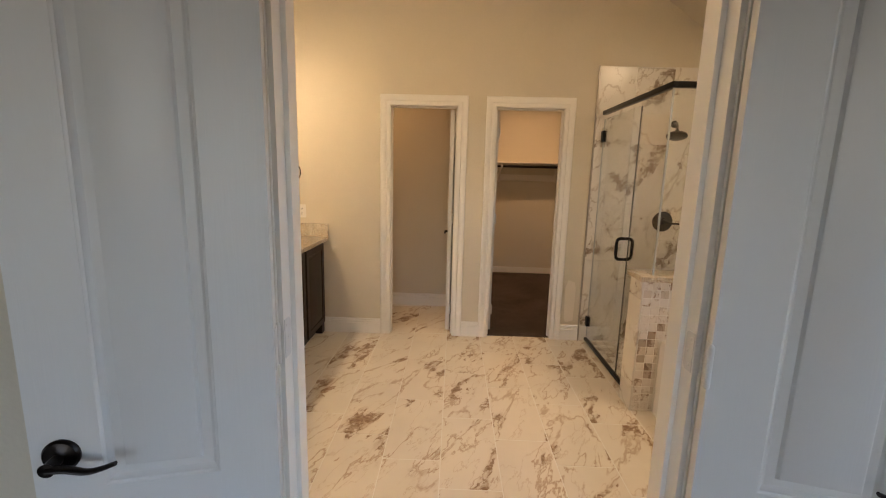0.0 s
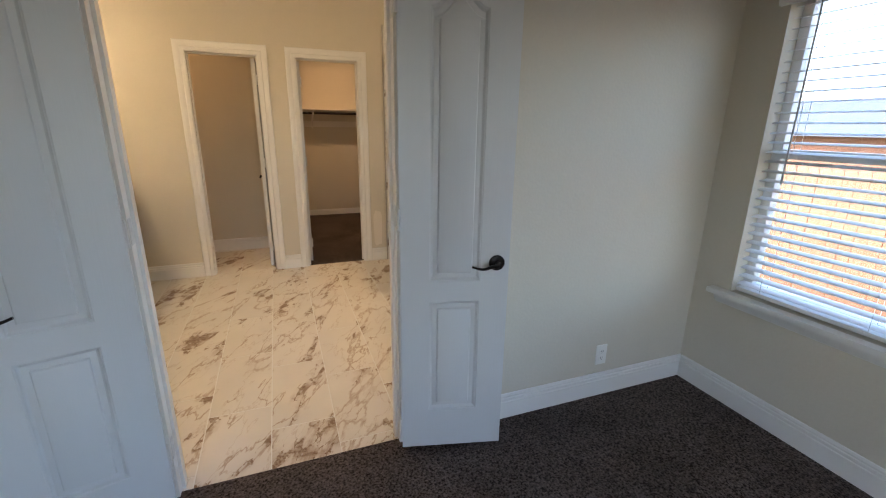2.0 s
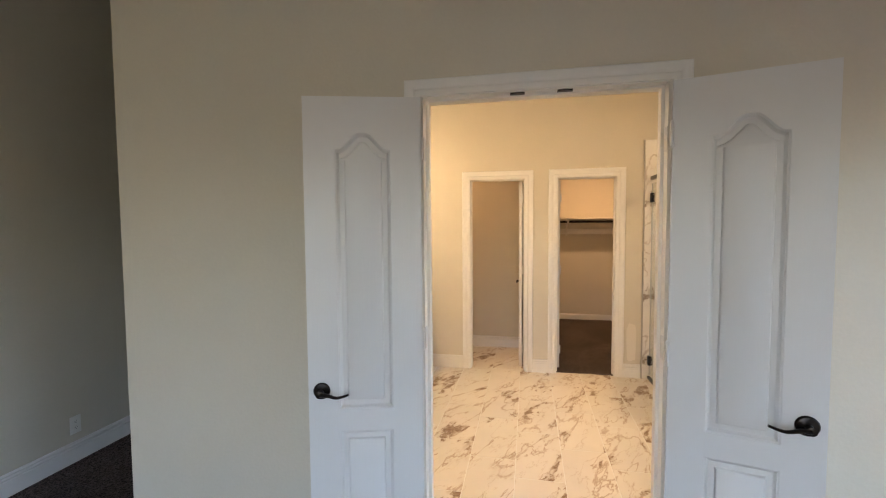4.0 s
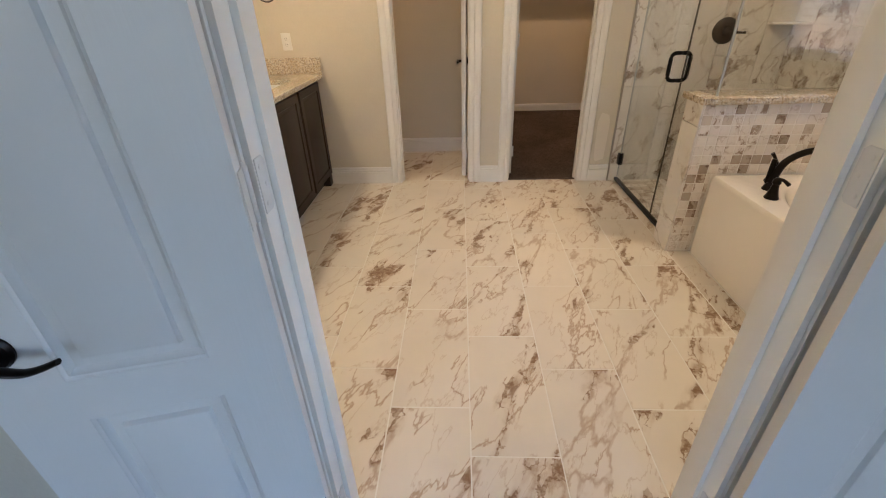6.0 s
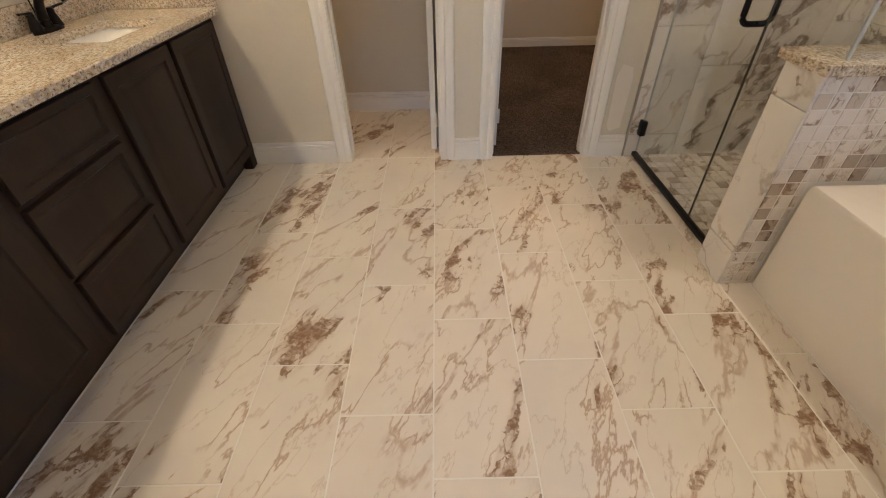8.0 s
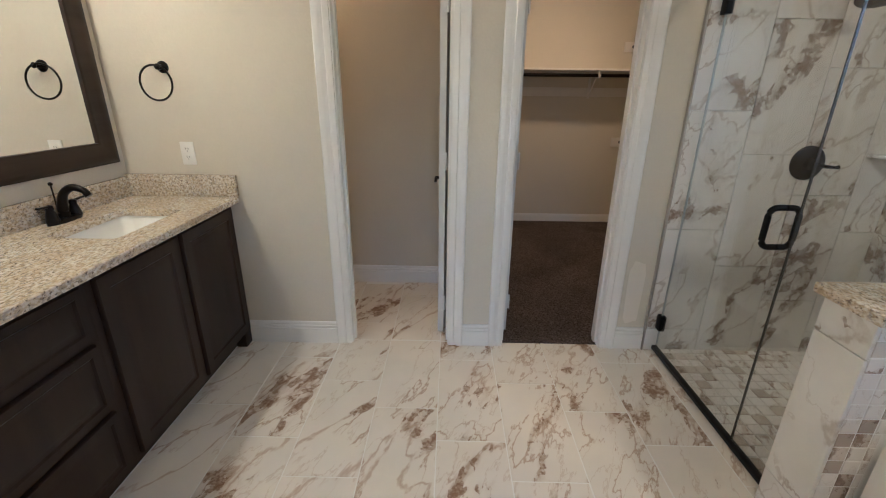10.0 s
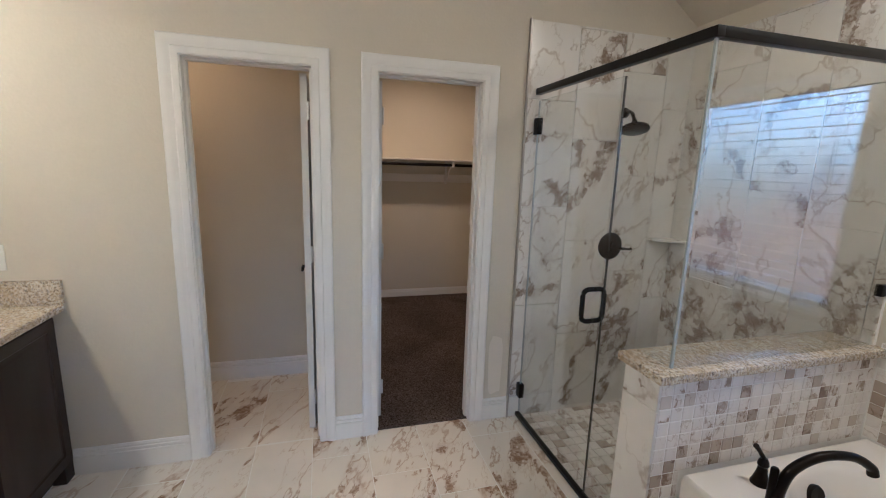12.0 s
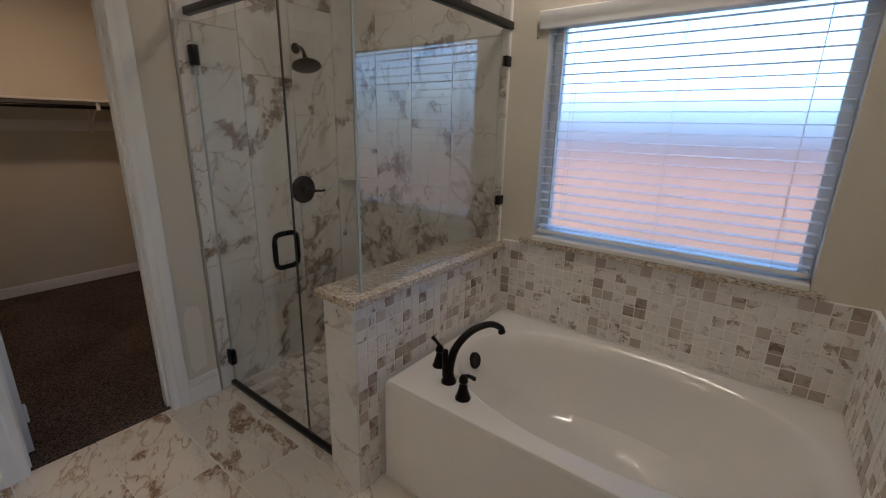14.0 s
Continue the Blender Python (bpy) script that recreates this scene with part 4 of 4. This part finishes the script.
solid("corner_shelf", prism([(2.33, wy - 0.002), (XW - 0.022, wy - 0.002), (XW - 0.022, 3.70)], 1.142, 1.157, "z", 0.002), MARBLEW, "small marble corner shelf in the shower", "shelf", kind="object")

# ---- windows and blinds ----


def window(name, y0, y1, z0, z1, glass, label, mid=None):
    """A vinyl window in the outer half of the wall."""
    ob = thing(name, (XW + 0.1, (y0 + y1) / 2, z0), label, "window", kind="structure")
    a, b = XW + 0.085, XW + 0.135
    fr = bmesh.new()
    for p, q, lo, hi in ((y0, y0 + 0.045, z0, z1), (y1 - 0.045, y1, z0, z1), (y0 + 0.045, y1 - 0.045, z0, z0 + 0.05), (y0 + 0.045, y1 - 0.045, z1 - 0.05, z1)):
        box(a, b, p, q, lo, hi, 0.003, bm=fr)
    part("window_frame", fr, VINYL, ob)
    cuts = [z0 + 0.05, z1 - 0.05] if mid is None else [z0 + 0.05, mid - 0.022, mid + 0.022, z1 - 0.05]
    if mid:
        part("meeting_rail", box(a - 0.008, b, y0 + 0.045, y1 - 0.045, mid - 0.022, mid + 0.022, 0.003), VINYL, ob)
    for lo, hi in zip(cuts[::2], cuts[1::2]):
        p = part("pane", box(a + 0.02, a + 0.026, y0 + 0.045, y1 - 0.045, lo, hi), glass, ob)
        p.visible_shadow = False
    return ob


window("window_1", -0.75, 0.828, 0.626, 2.04, PANE, "white vinyl single-hung bedroom window", 1.335)
window("window_2", 1.365, 2.535, 0.935, 2.035, FROST, "white vinyl window with obscure glass above the tub")
solid("window_sill", box(XW - 0.055, XW + 0.085, -0.82, 0.925, 0.597, 0.6255, 0.005), WHITE, "white painted bedroom window stool", "window sill")
ap = loft([[(XW - d, y, z) for d, z in ((0, 0.548), (0.010, 0.548), (0.013, 0.556), (0.018, 0.566), (0.026, 0.578), (0.030, 0.5965), (0, 0.5965))] for y in (-0.79, 0.895)])
solid("trim_window_apron", ap, WHITE, "white moulded apron below the window stool", "trim")
solid("window_sill", box(XW - 0.030, XW + 0.085, 1.370, 2.530, 0.9345, 0.956, 0.003), WHITE, "white window sill board above the tub", "window sill")


def blind(y0, y1, z0, z1, pitch, tilt, label, wand_y, wand_z, over):
    """A two-inch slatted blind with valance, bottom rail, ladder cords and wand."""
    ob = thing("window_blind", (XW + 0.03, (y0 + y1) / 2, z0), label, "blind")
    vx0 = XW - 0.018
    vb = loft([[(vx0 + d, y, z) for d, z in ((0, z1 - 0.062), (-0.006, z1 - 0.058), (-0.008, z1 - 0.03), (-0.014, z1 - 0.02), (-0.016, z1 + 0.012), (-0.012, z1 + 0.016), (0.016, z1 + 0.016), (0.016, z1 - 0.062))] for y in (y0 - over, y1 + over)])
    part("valance", vb, SLAT, ob, "white moulded valance")
    part("head_rail", box(XW + 0.002, XW + 0.055, y0 + 0.008, y1 - 0.008, z1 - 0.05, z1 - 0.012, 0.002), SLAT, ob)
    xc = XW + 0.036
    prof = [(-0.025, 0.0), (-0.012, 0.0022), (0.0, 0.003), (0.012, 0.0022), (0.025, 0.0), (0.0245, -0.0012), (0.012, -0.0004), (0.0, 0.0004), (-0.012, -0.0004), (-0.0245, -0.0012)]
    c, s = math.cos(radians(tilt)), math.sin(radians(tilt))
    me = mesh_of("slat", loft([[(u * c - v * s, y, u * s + v * c) for u, v in prof] for y in (y0 + 0.010, y1 - 0.010)]), SLAT)
    base = base_of(ob)
    n = int((z1 - 0.075 - z0 - 0.04) / pitch)
    for i in range(n + 1):
        sl = new("slat", me)
        sl.parent = ob
        sl.location = Vector((xc, 0, z0 + 0.045 + i * pitch + random.uniform(-0.0012, 0.0012))) - Vector((base.x, 0, base.z)) + Vector((0, -base.y, 0))
        sl.rotation_euler = (random.uniform(-0.0012, 0.0012), radians(random.uniform(-1.6, 1.6)), 0)
    part("bottom_rail", box(xc - 0.025, xc + 0.025, y0 + 0.010, y1 - 0.010, z0 + 0.006, z0 + 0.026, 0.003), SLAT, ob)
    k = max(2, round((y1 - y0) / 0.38))
    for i in range(k):
        y = y0 + 0.13 + (y1 - y0 - 0.26) * i / (k - 1)
        cd = bmesh.new()
        for x in (xc - 0.0265, xc + 0.0265):
            box(x - 0.0008, x + 0.0008, y - 0.0008, y + 0.0008, z0 + 0.02, z1 - 0.05, bm=cd)
        part("ladder_cord", cd, CORD, ob)
    part("wand", lathe([(0.0035, 0.0), (0.005, 0.01), (0.004, 0.06), (0.004, z1 - 0.08 - wand_z), (0.002, z1 - 0.06 - wand_z)], Matrix.Translation((XW - 0.006, wand_y, wand_z)), 8), mat("wand_plastic", (0.55, 0.56, 0.56), 0.2), ob, "thin clear tilt wand")
    return ob


blind(-0.745, 0.823, 0.632, 2.04, 0.0445, SLAT1, "white two-inch slatted blind, half open, in the bedroom window", 0.70, 1.2, 0.045)
blind(1.370, 2.530, 0.966, 2.028, 0.0445, SLAT2, "white two-inch slatted blind, open, in the tub window", 2.455, 1.12, 0.045)

# ---- outside ----
solid("ground", box(XW + 0.16, 400, -300, 300, -1.0, -0.9), GRASS, "grass yard outside the windows", "ground")
fo = thing("fence", (7.2, 1.0, -0.9), "tall cedar board fence along the yard", "fence")
fm = mesh_of("board", prism([(-0.068, 0), (0.068, 0), (0.068, 1.84), (0.04, 1.87), (-0.04, 1.87), (-0.068, 1.84)], -0.01, 0.01, "x"), FENCE, False)
for i in range(150):
    bd = new("board", fm)
    bd.parent = fo
    bd.location = (random.uniform(-0.004, 0.004), (i - 75) * 0.142, random.uniform(-0.012, 0.004))
part("rail", box(7.22, 7.26, -9.6, 11.6, 0.65, 0.74), FENCE, fo)
part("rail", box(7.22, 7.26, -9.6, 11.6, -0.6, -0.51), FENCE, fo)
ho = thing("neighbour_house", (20, 2, -0.9), "brick house with a dark shingle roof beyond the fence", "house")
part("wall", box(16, 27, -8, 12, -0.9, 1.35), BRICK, ho)
part("roof", loft([[(15.4, y, 1.3), (21.5, y, 2.6), (27.6, y, 1.3)] for y in (-8.6, 12.6)]), ROOF, ho)

# ---- lamps ----


def bulb_fixture(yc):
    """A three-light vanity bar with bell shades turned down."""
    ob = thing("vanity_light", (XV, yc, 2.42), "three-light vanity fixture with frosted bell shades above the mirror", "wall lamp", "vanity lights")
    part("back_plate", box(XV + 0.0005, XV + 0.022, yc - 0.27, yc + 0.27, 2.44, 2.52, 0.006), BRONZE, ob)
    for s in (-1, 0, 1):
        y = yc + s * 0.20
        part("arm", tube([(XV + 0.02, y, 2.48), (XV + 0.07, y, 2.49), (XV + 0.11, y, 2.475), (XV + 0.12, y, 2.44)], [0.009, 0.009], 10), BRONZE, ob)
        part("shade", lathe([(0.024, 2.455), (0.03, 2.44), (0.042, 2.40), (0.056, 2.355), (0.066, 2.335), (0.063, 2.335), (0.052, 2.357), (0.038, 2.40), (0.026, 2.438)], Matrix.Translation((XV + 0.12, y, 0)), 24), glow("frosted_shade", (1.0, 0.80, 0.52), SHADE), ob, "lit frosted glass bell shade")
        lamp("vanity_bulb", "POINT", (XV + 0.125, y, 2.325), VANITY, (1.0, 0.73, 0.43), 0.05)


back = bpy.data.lights.new("back_window_light", "AREA")
back.shape, back.size, back.size_y, back.energy, back.color = "RECTANGLE", 2.9, 1.5, BACK, (1.0, 0.96, 0.93)
bl = new("back_window_light", back)
bl.matrix_basis = look((-0.1, -3.66, 1.42), (-0.1, 0, 1.42))
bulb_fixture(3.12)
bulb_fixture(1.80)


def can_light(place, down, name, watts, color, radius=0.07):
    """A recessed ceiling light: white ring, glowing lens."""
    d = Vector(down).normalized()
    m = Matrix.Translation(place) @ Vector((0, 0, 1)).rotation_difference(d).to_matrix().to_4x4()
    ob = thing(name, place, "round recessed ceiling light with a white trim ring", "ceiling light")
    part("ring", lathe([(radius, 0.0), (radius + 0.012, 0.006), (radius + 0.026, 0.004), (radius + 0.03, -0.004), (radius, -0.006)], m, 28), WHITE, ob)
    part("lens", lathe([(radius, -0.001), (radius * 0.5, 0.0005), (0.0, 0.001)], m, 28), glow(name + "_lens", color, 6), ob)
    lamp(name + "_lamp", "AREA", Vector(place) + d * 0.02, watts, color, radius * 1.8, Vector(place) + d)


can_light((2.13, 2.2, 2.36 + (XW + 0.15 - 2.13) * (1.01 / 1.46) - 0.004), (-0.18, 0, -1), "recessed_light", CAN, (1.0, 0.74, 0.45))
can_light((1.35, 5.6, 2.596), (0, 0, -1), "closet_light", CLOSET, (1.0, 0.60, 0.29))

# added fill, no fixture known here: evens the light on the bathroom walls
can_light((0.35, 2.35, 3.366), (0, 0, -1), "bathroom_fill", BATH_FILL, (1.0, 0.74, 0.45), 0.1)
# unseen lamp added in place of warm vanity light bouncing into the toilet room
can_light((-0.75, 4.42, 2.596), (0, 0, -1), "toilet_room_fill", TOILET_FILL, (1.0, 0.56, 0.235))

# ---- small things on the walls ----


def towel_ring():
    x, z = -1.148, 1.523
    y = YF
    ob = thing("towel_ring", (x, y, z), "dark bronze towel ring on the wall beside the mirror", "towel ring")
    part("rose", lathe([(0.028, 0.0005), (0.028, 0.005), (0.022, 0.012), (0.012, 0.018), (0.010, 0.04), (0.014, 0.046), (0.0, 0.05)], Matrix.Translation((x, y, z)) @ tow, 20), BRONZE, ob)
    pts = [(x - 0.022 + 0.080 * math.sin(a), y - 0.042 - 0.004 * math.sin(a), z - 0.072 + 0.080 * math.cos(a)) for a in (2 * math.pi * i / 40 for i in range(40))]
    rings = []
    for i, p in enumerate(pts):
        a = 2 * math.pi * i / 40
        rad = Vector((math.sin(a), 0, math.cos(a)))
        rings.append([Vector(p) + rad * (0.0048 * math.cos(b)) + Vector((0, 1, 0)) * (0.0048 * math.sin(b)) for b in (2 * math.pi * j / 10 for j in range(10))])
    part("ring", loft(rings + rings[:1], cap0=False, cap1=False), BRONZE, ob)


towel_ring()


def outlet(m, label):
    """A duplex outlet; local x across, y out of the wall (negative), z up."""
    ob = thing("wall_outlet", (0, 0, 0), label, "outlet")
    ob.matrix_basis = m
    plate = part("plate", box(-0.035, 0.035, -0.006, 0.0, -0.058, 0.058, 0.0025), PLASTIC, ob, local=True)
    for z in (-0.02, 0.02):
        f = part("receptacle", lathe([(0.0165, 0.0), (0.0165, 0.0022), (0.0155, 0.003), (0.0, 0.003)], Matrix.Translation((0, -0.0055, z)) @ tow, 16), PLASTIC, plate, local=True)
        sl = bmesh.new()
        for x in (-0.006, 0.006):
            box(x - 0.0012, x + 0.0012, -0.0090, -0.0084, z - 0.001, z + 0.008, bm=sl)
        box(-0.0022, 0.0022, -0.0090, -0.0084, z - 0.010, z - 0.006, bm=sl)
        part("slots", sl, SLOT, plate, local=True)


outlet(pose(-1.102, YF, 1.113), "white duplex outlet on the wall above the backsplash")
outlet(pose(1.917, YD0, 0.252), "white duplex outlet low on the bedroom wall")
outlet(pose(-2.66, 1.60, 0.25, 0, 0, 90), "white duplex outlet low on the shaded bedroom wall")
solid("wall_screw", lathe([(0.004, 0.0), (0.004, 0.003), (0.0, 0.004)], Matrix.Translation((XW, 2.593, 1.934)) @ Matrix.Rotation(radians(-90), 4, "Y"), 10), BLACK, "small dark screw in the wall beside the window", "screw", kind="object")
pp = [(1.315 + 0.045 * math.copysign(abs(math.cos(a)) ** 0.45, math.cos(a)) * (1 + 0.06 * math.sin(5 * a)), 0.36 + 0.19 * math.copysign(abs(math.sin(a)) ** 0.45, math.sin(a)) * (1 + 0.04 * math.cos(7 * a))) for a in (2 * math.pi * i / 48 for i in range(48))]
solid("wall_patch", prism(pp, YF - 0.0012, YF, "y"), PATCH, "pale touch-up patch on the wall beside the shower", "patch")

# ---- closet ----
cs = thing("closet_shelf", (1.5, 6.3, 1.62), "painted closet shelf with a dark hanging rod on brackets", "shelf")
part("board", box(0.5, 2.5, 6.250, 6.599, 1.645, 1.664, 0.002), SHELF, cs)
part("cleat", box(0.5, 2.5, 6.580, 6.599, 1.40, 1.49, 0.002), SHELF, cs)
part("rod", tube([(0.505, 6.290, 1.60), (1.5, 6.290, 1.60), (2.495, 6.290, 1.60)], [0.0165, 0.0165], 14, per=2), BRONZE, cs, "dark bronze hanging rod")
for x in (0.9, 1.72):
    br = bmesh.new()
    box(x - 0.012, x + 0.012, 6.280, 6.580, 1.628, 1.644, bm=br)
    box(x - 0.012, x + 0.012, 6.565, 6.580, 1.38, 1.628, bm=br)
    join(br, tube([(x, 6.570, 1.42), (x, 6.440, 1.53), (x, 6.310, 1.63)], [0.008, 0.008], 8, per=3))
    box(x - 0.014, x + 0.014, 6.268, 6.310, 1.577, 1.63, 0.003, bm=br)
    part("bracket", br, SHELF, cs, "white shelf bracket")
for z in (1.87, 0.91):
    sr = thing("closet_rod", (2.3, 5.4, z), "dark hanging rod between painted blocks along the closet side", "closet rod", "side closet rods")
    part("rod", tube([(2.13, 4.31, z + 0.02), (2.13, 5.2, z + 0.02), (2.13, 6.579, z + 0.02)], [0.0165, 0.0165], 14, per=2), BRONZE, sr)
    for y in (4.305, 6.580):
        part("end_block", box(2.04, 2.4995, y, y + 0.0185, z - 0.03, z + 0.065, 0.002), SHELF, sr)
    part("cleat", box(2.481, 2.4995, 4.325, 6.579, z - 0.03, z + 0.065, 0.002), SHELF, sr)

# ---- tiles, piece by piece ----
CACHE = {}


def tile(parent, material, name, centre, size, facing, jitter=0.0005):
    """One bevelled tile; facing: the axis it looks along. Alike tiles share one mesh."""
    key = (material.name, facing, *(round(s, 3) for s in size))
    if key not in CACHE:
        a, b, c = (s / 2 for s in size)
        e = min(0.0022, min(s for s in size if s > 0.02) * 0.05)
        bm = bmesh.new()
        axis = "xyz".index(facing[1])
        sign = 1 if facing[0] == "+" else -1
        half = [a, b, c]
        u, v = [i for i in range(3) if i != axis]
        rings = []
        for d, s in ((-half[axis], 0.0), (half[axis] - e * 0.6, 0.0), (half[axis], e)):
            r = []
            for su, sv in ((-1, -1), (1, -1), (1, 1), (-1, 1)):
                p = [0.0, 0.0, 0.0]
                p[axis], p[u], p[v] = sign * d, su * (half[u] - s), sv * (half[v] - s)
                r.append(p)
            rings.append(r)
        loft(rings, cap0=False, bm=bm)
        CACHE[key] = mesh_of(name, bm, material, False)
    ob = new(name, CACHE[key])
    ob.parent = parent
    k = "xyz".index(facing[1])
    loc = Vector(centre) - base_of(parent)
    loc[k] += random.uniform(-jitter, jitter)
    ob.location = loc
    return ob


def lay(parent, material, facing, depth, face, u0, u1, v0, v1, us, vs_of, gap=0.003, name="tile"):
    """Tiles between joints us (along u) and vs_of(column) (along v), cut to the field u0..u1, v0..v1."""
    k = "xyz".index(facing[1])
    sign = 1 if facing[0] == "+" else -1
    iu, iv = [i for i in range(3) if i != k]
    if facing[1] == "z":
        iu, iv = 0, 1
    for col, (a, b) in enumerate(zip(us, us[1:])):
        a, b = max(a, u0), min(b, u1)
        if b - a < 0.012:
            continue
        joints = vs_of(col)
        for c, d in zip(joints, joints[1:]):
            c, d = max(c, v0), min(d, v1)
            if d - c < 0.012:
                continue
            centre, size = [0, 0, 0], [0, 0, 0]
            centre[k], size[k] = face - sign * depth / 2, depth
            centre[iu], size[iu] = (a + b) / 2, b - a - gap
            centre[iv], size[iv] = (c + d) / 2, d - c - gap
            tile(parent, material, name, centre, size, facing)


# floor: 0.30 x 0.60 tiles, each course a third further on
fl = solid("floor", box(XV, XW, 1.0685, YF, -0.1, -0.0012), GROUT, "marble-look porcelain floor tiles laid in a third offset", "floor")
P, L = 0.3015, 0.6015
us = [0.212 + P * i for i in range(-6, 6)]
lay(fl, MARBLE, "+z", 0.008, 0.0, -1.0, 1.545, 1.07, YF + 0.028, us, lambda c: [2.144 - 0.2005 * ((c + 1) % 3) + L * i for i in range(-3, 5)], 0.0040)
fw = solid("floor_toilet_room", box(-1.4, 0.40, YF + 0.0005, 4.80, -0.1, -0.0012), GROUT, "marble-look porcelain floor tiles in the toilet room", "floor")
lay(fw, MARBLE, "+z", 0.008, 0.0, -1.4, 0.40, YF + 0.029, 4.80, us, lambda c: [2.144 - 0.2005 * ((c + 1) % 3) + L * i for i in range(2, 6)], 0.0040)
# shower floor: two-inch mosaic
sf = solid("floor_shower", box(GX + 0.015, XW - 0.012, PY1, YF - 0.012, -0.0011, 0.0045), GROUT, "brown and white mosaic shower floor", "floor")
lay(sf, MOSAIC, "+z", 0.006, 0.0095, GX + 0.02, XW - 0.022, PY1 + 0.008, YF - 0.022, [GX + 0.02 + 0.0635 * i for i in range(18)], lambda c: [PY1 + 0.008 + 0.0635 * i for i in range(18)], 0.004)
# shower walls: upright tiles in a third offset
bw = bpy.data.objects["tile_bed_shower"]
lay(bw, MARBLEW, "-y", 0.009, YF - 0.021, 1.414, XW - 0.014, 0.0, 2.375, [1.4135 + 0.305 * i for i in range(5)], lambda c: [(0.148, 0.548, 0.344)[c % 3] - 0.61 + 0.606 * i for i in range(6)], 0.0026)
bs = bpy.data.objects["tile_bed_shower_side"]
lay(bs, MARBLEW, "-x", 0.009, XW - 0.021, PY1 - 0.148, YF - 0.022, 0.0, 2.375, [YF - 0.022 - 0.19 - 0.305 * i for i in range(4, -2, -1)], lambda c: [(0.344, 0.148, 0.548)[c % 3] - 0.61 + 0.606 * i for i in range(6)], 0.0026)
# low wall: large pieces on its end, mosaic towards the tub, large tiles towards the shower
lw = bpy.data.objects["wall_low"]
for z0, z1 in ((0.0, 0.17), (0.17, 0.74), (0.74, 0.852)):
    tile(lw, MARBLEW, "tile", (PX + 0.006, (PY0 + PY1) / 2, (z0 + z1) / 2), (0.011, PY1 - PY0 - 0.003, z1 - z0 - 0.003), "-x")
lay(lw, MARBLEW, "+y", 0.009, PY1, PX + 0.014, XW - 0.022, 0.0, 0.852, [PX + 0.014 + 0.305 * i for i in range(5)], lambda c: [0.61 * i - 0.2 * (c % 3) for i in range(4)])
M = 0.0525
cols = [PX + 0.0125 + M * i for i in range(25)]
lay(lw, MOSAIC, "-y", 0.008, PY0 + 0.002, PX + 0.012, XW - 0.02, 0.484, 0.852, cols, lambda c: [0.852 - M * i for i in range(8, -1, -1)], 0.0034)
lay(lw, MOSAIC, "-y", 0.008, PY0 + 0.002, PX + 0.012, TX0 - 0.002, 0.0, 0.484, cols[:5], lambda c: [0.852 - M * i for i in range(18, 6, -1)], 0.0034)
tb = bpy.data.objects["tile_bed_tub"]
lay(tb, MOSAIC, "-x", 0.008, XW - 0.018, YD1 + 0.02, PY0, TZ + 0.002, 0.905, [PY0 - M * i for i in range(31, -1, -1)], lambda c: [0.905 - M * i for i in range(9, -1, -1)], 0.0034)
ts = bpy.data.objects["tile_bed_tub_side"]
lay(ts, MOSAIC, "+y", 0.008, YD1 + 0.018, 1.502, XW - 0.02, TZ + 0.002, 0.905, [XW - 0.02 - M * i for i in range(20, -1, -1)], lambda c: [0.905 - M * i for i in range(9, -1, -1)], 0.0034)
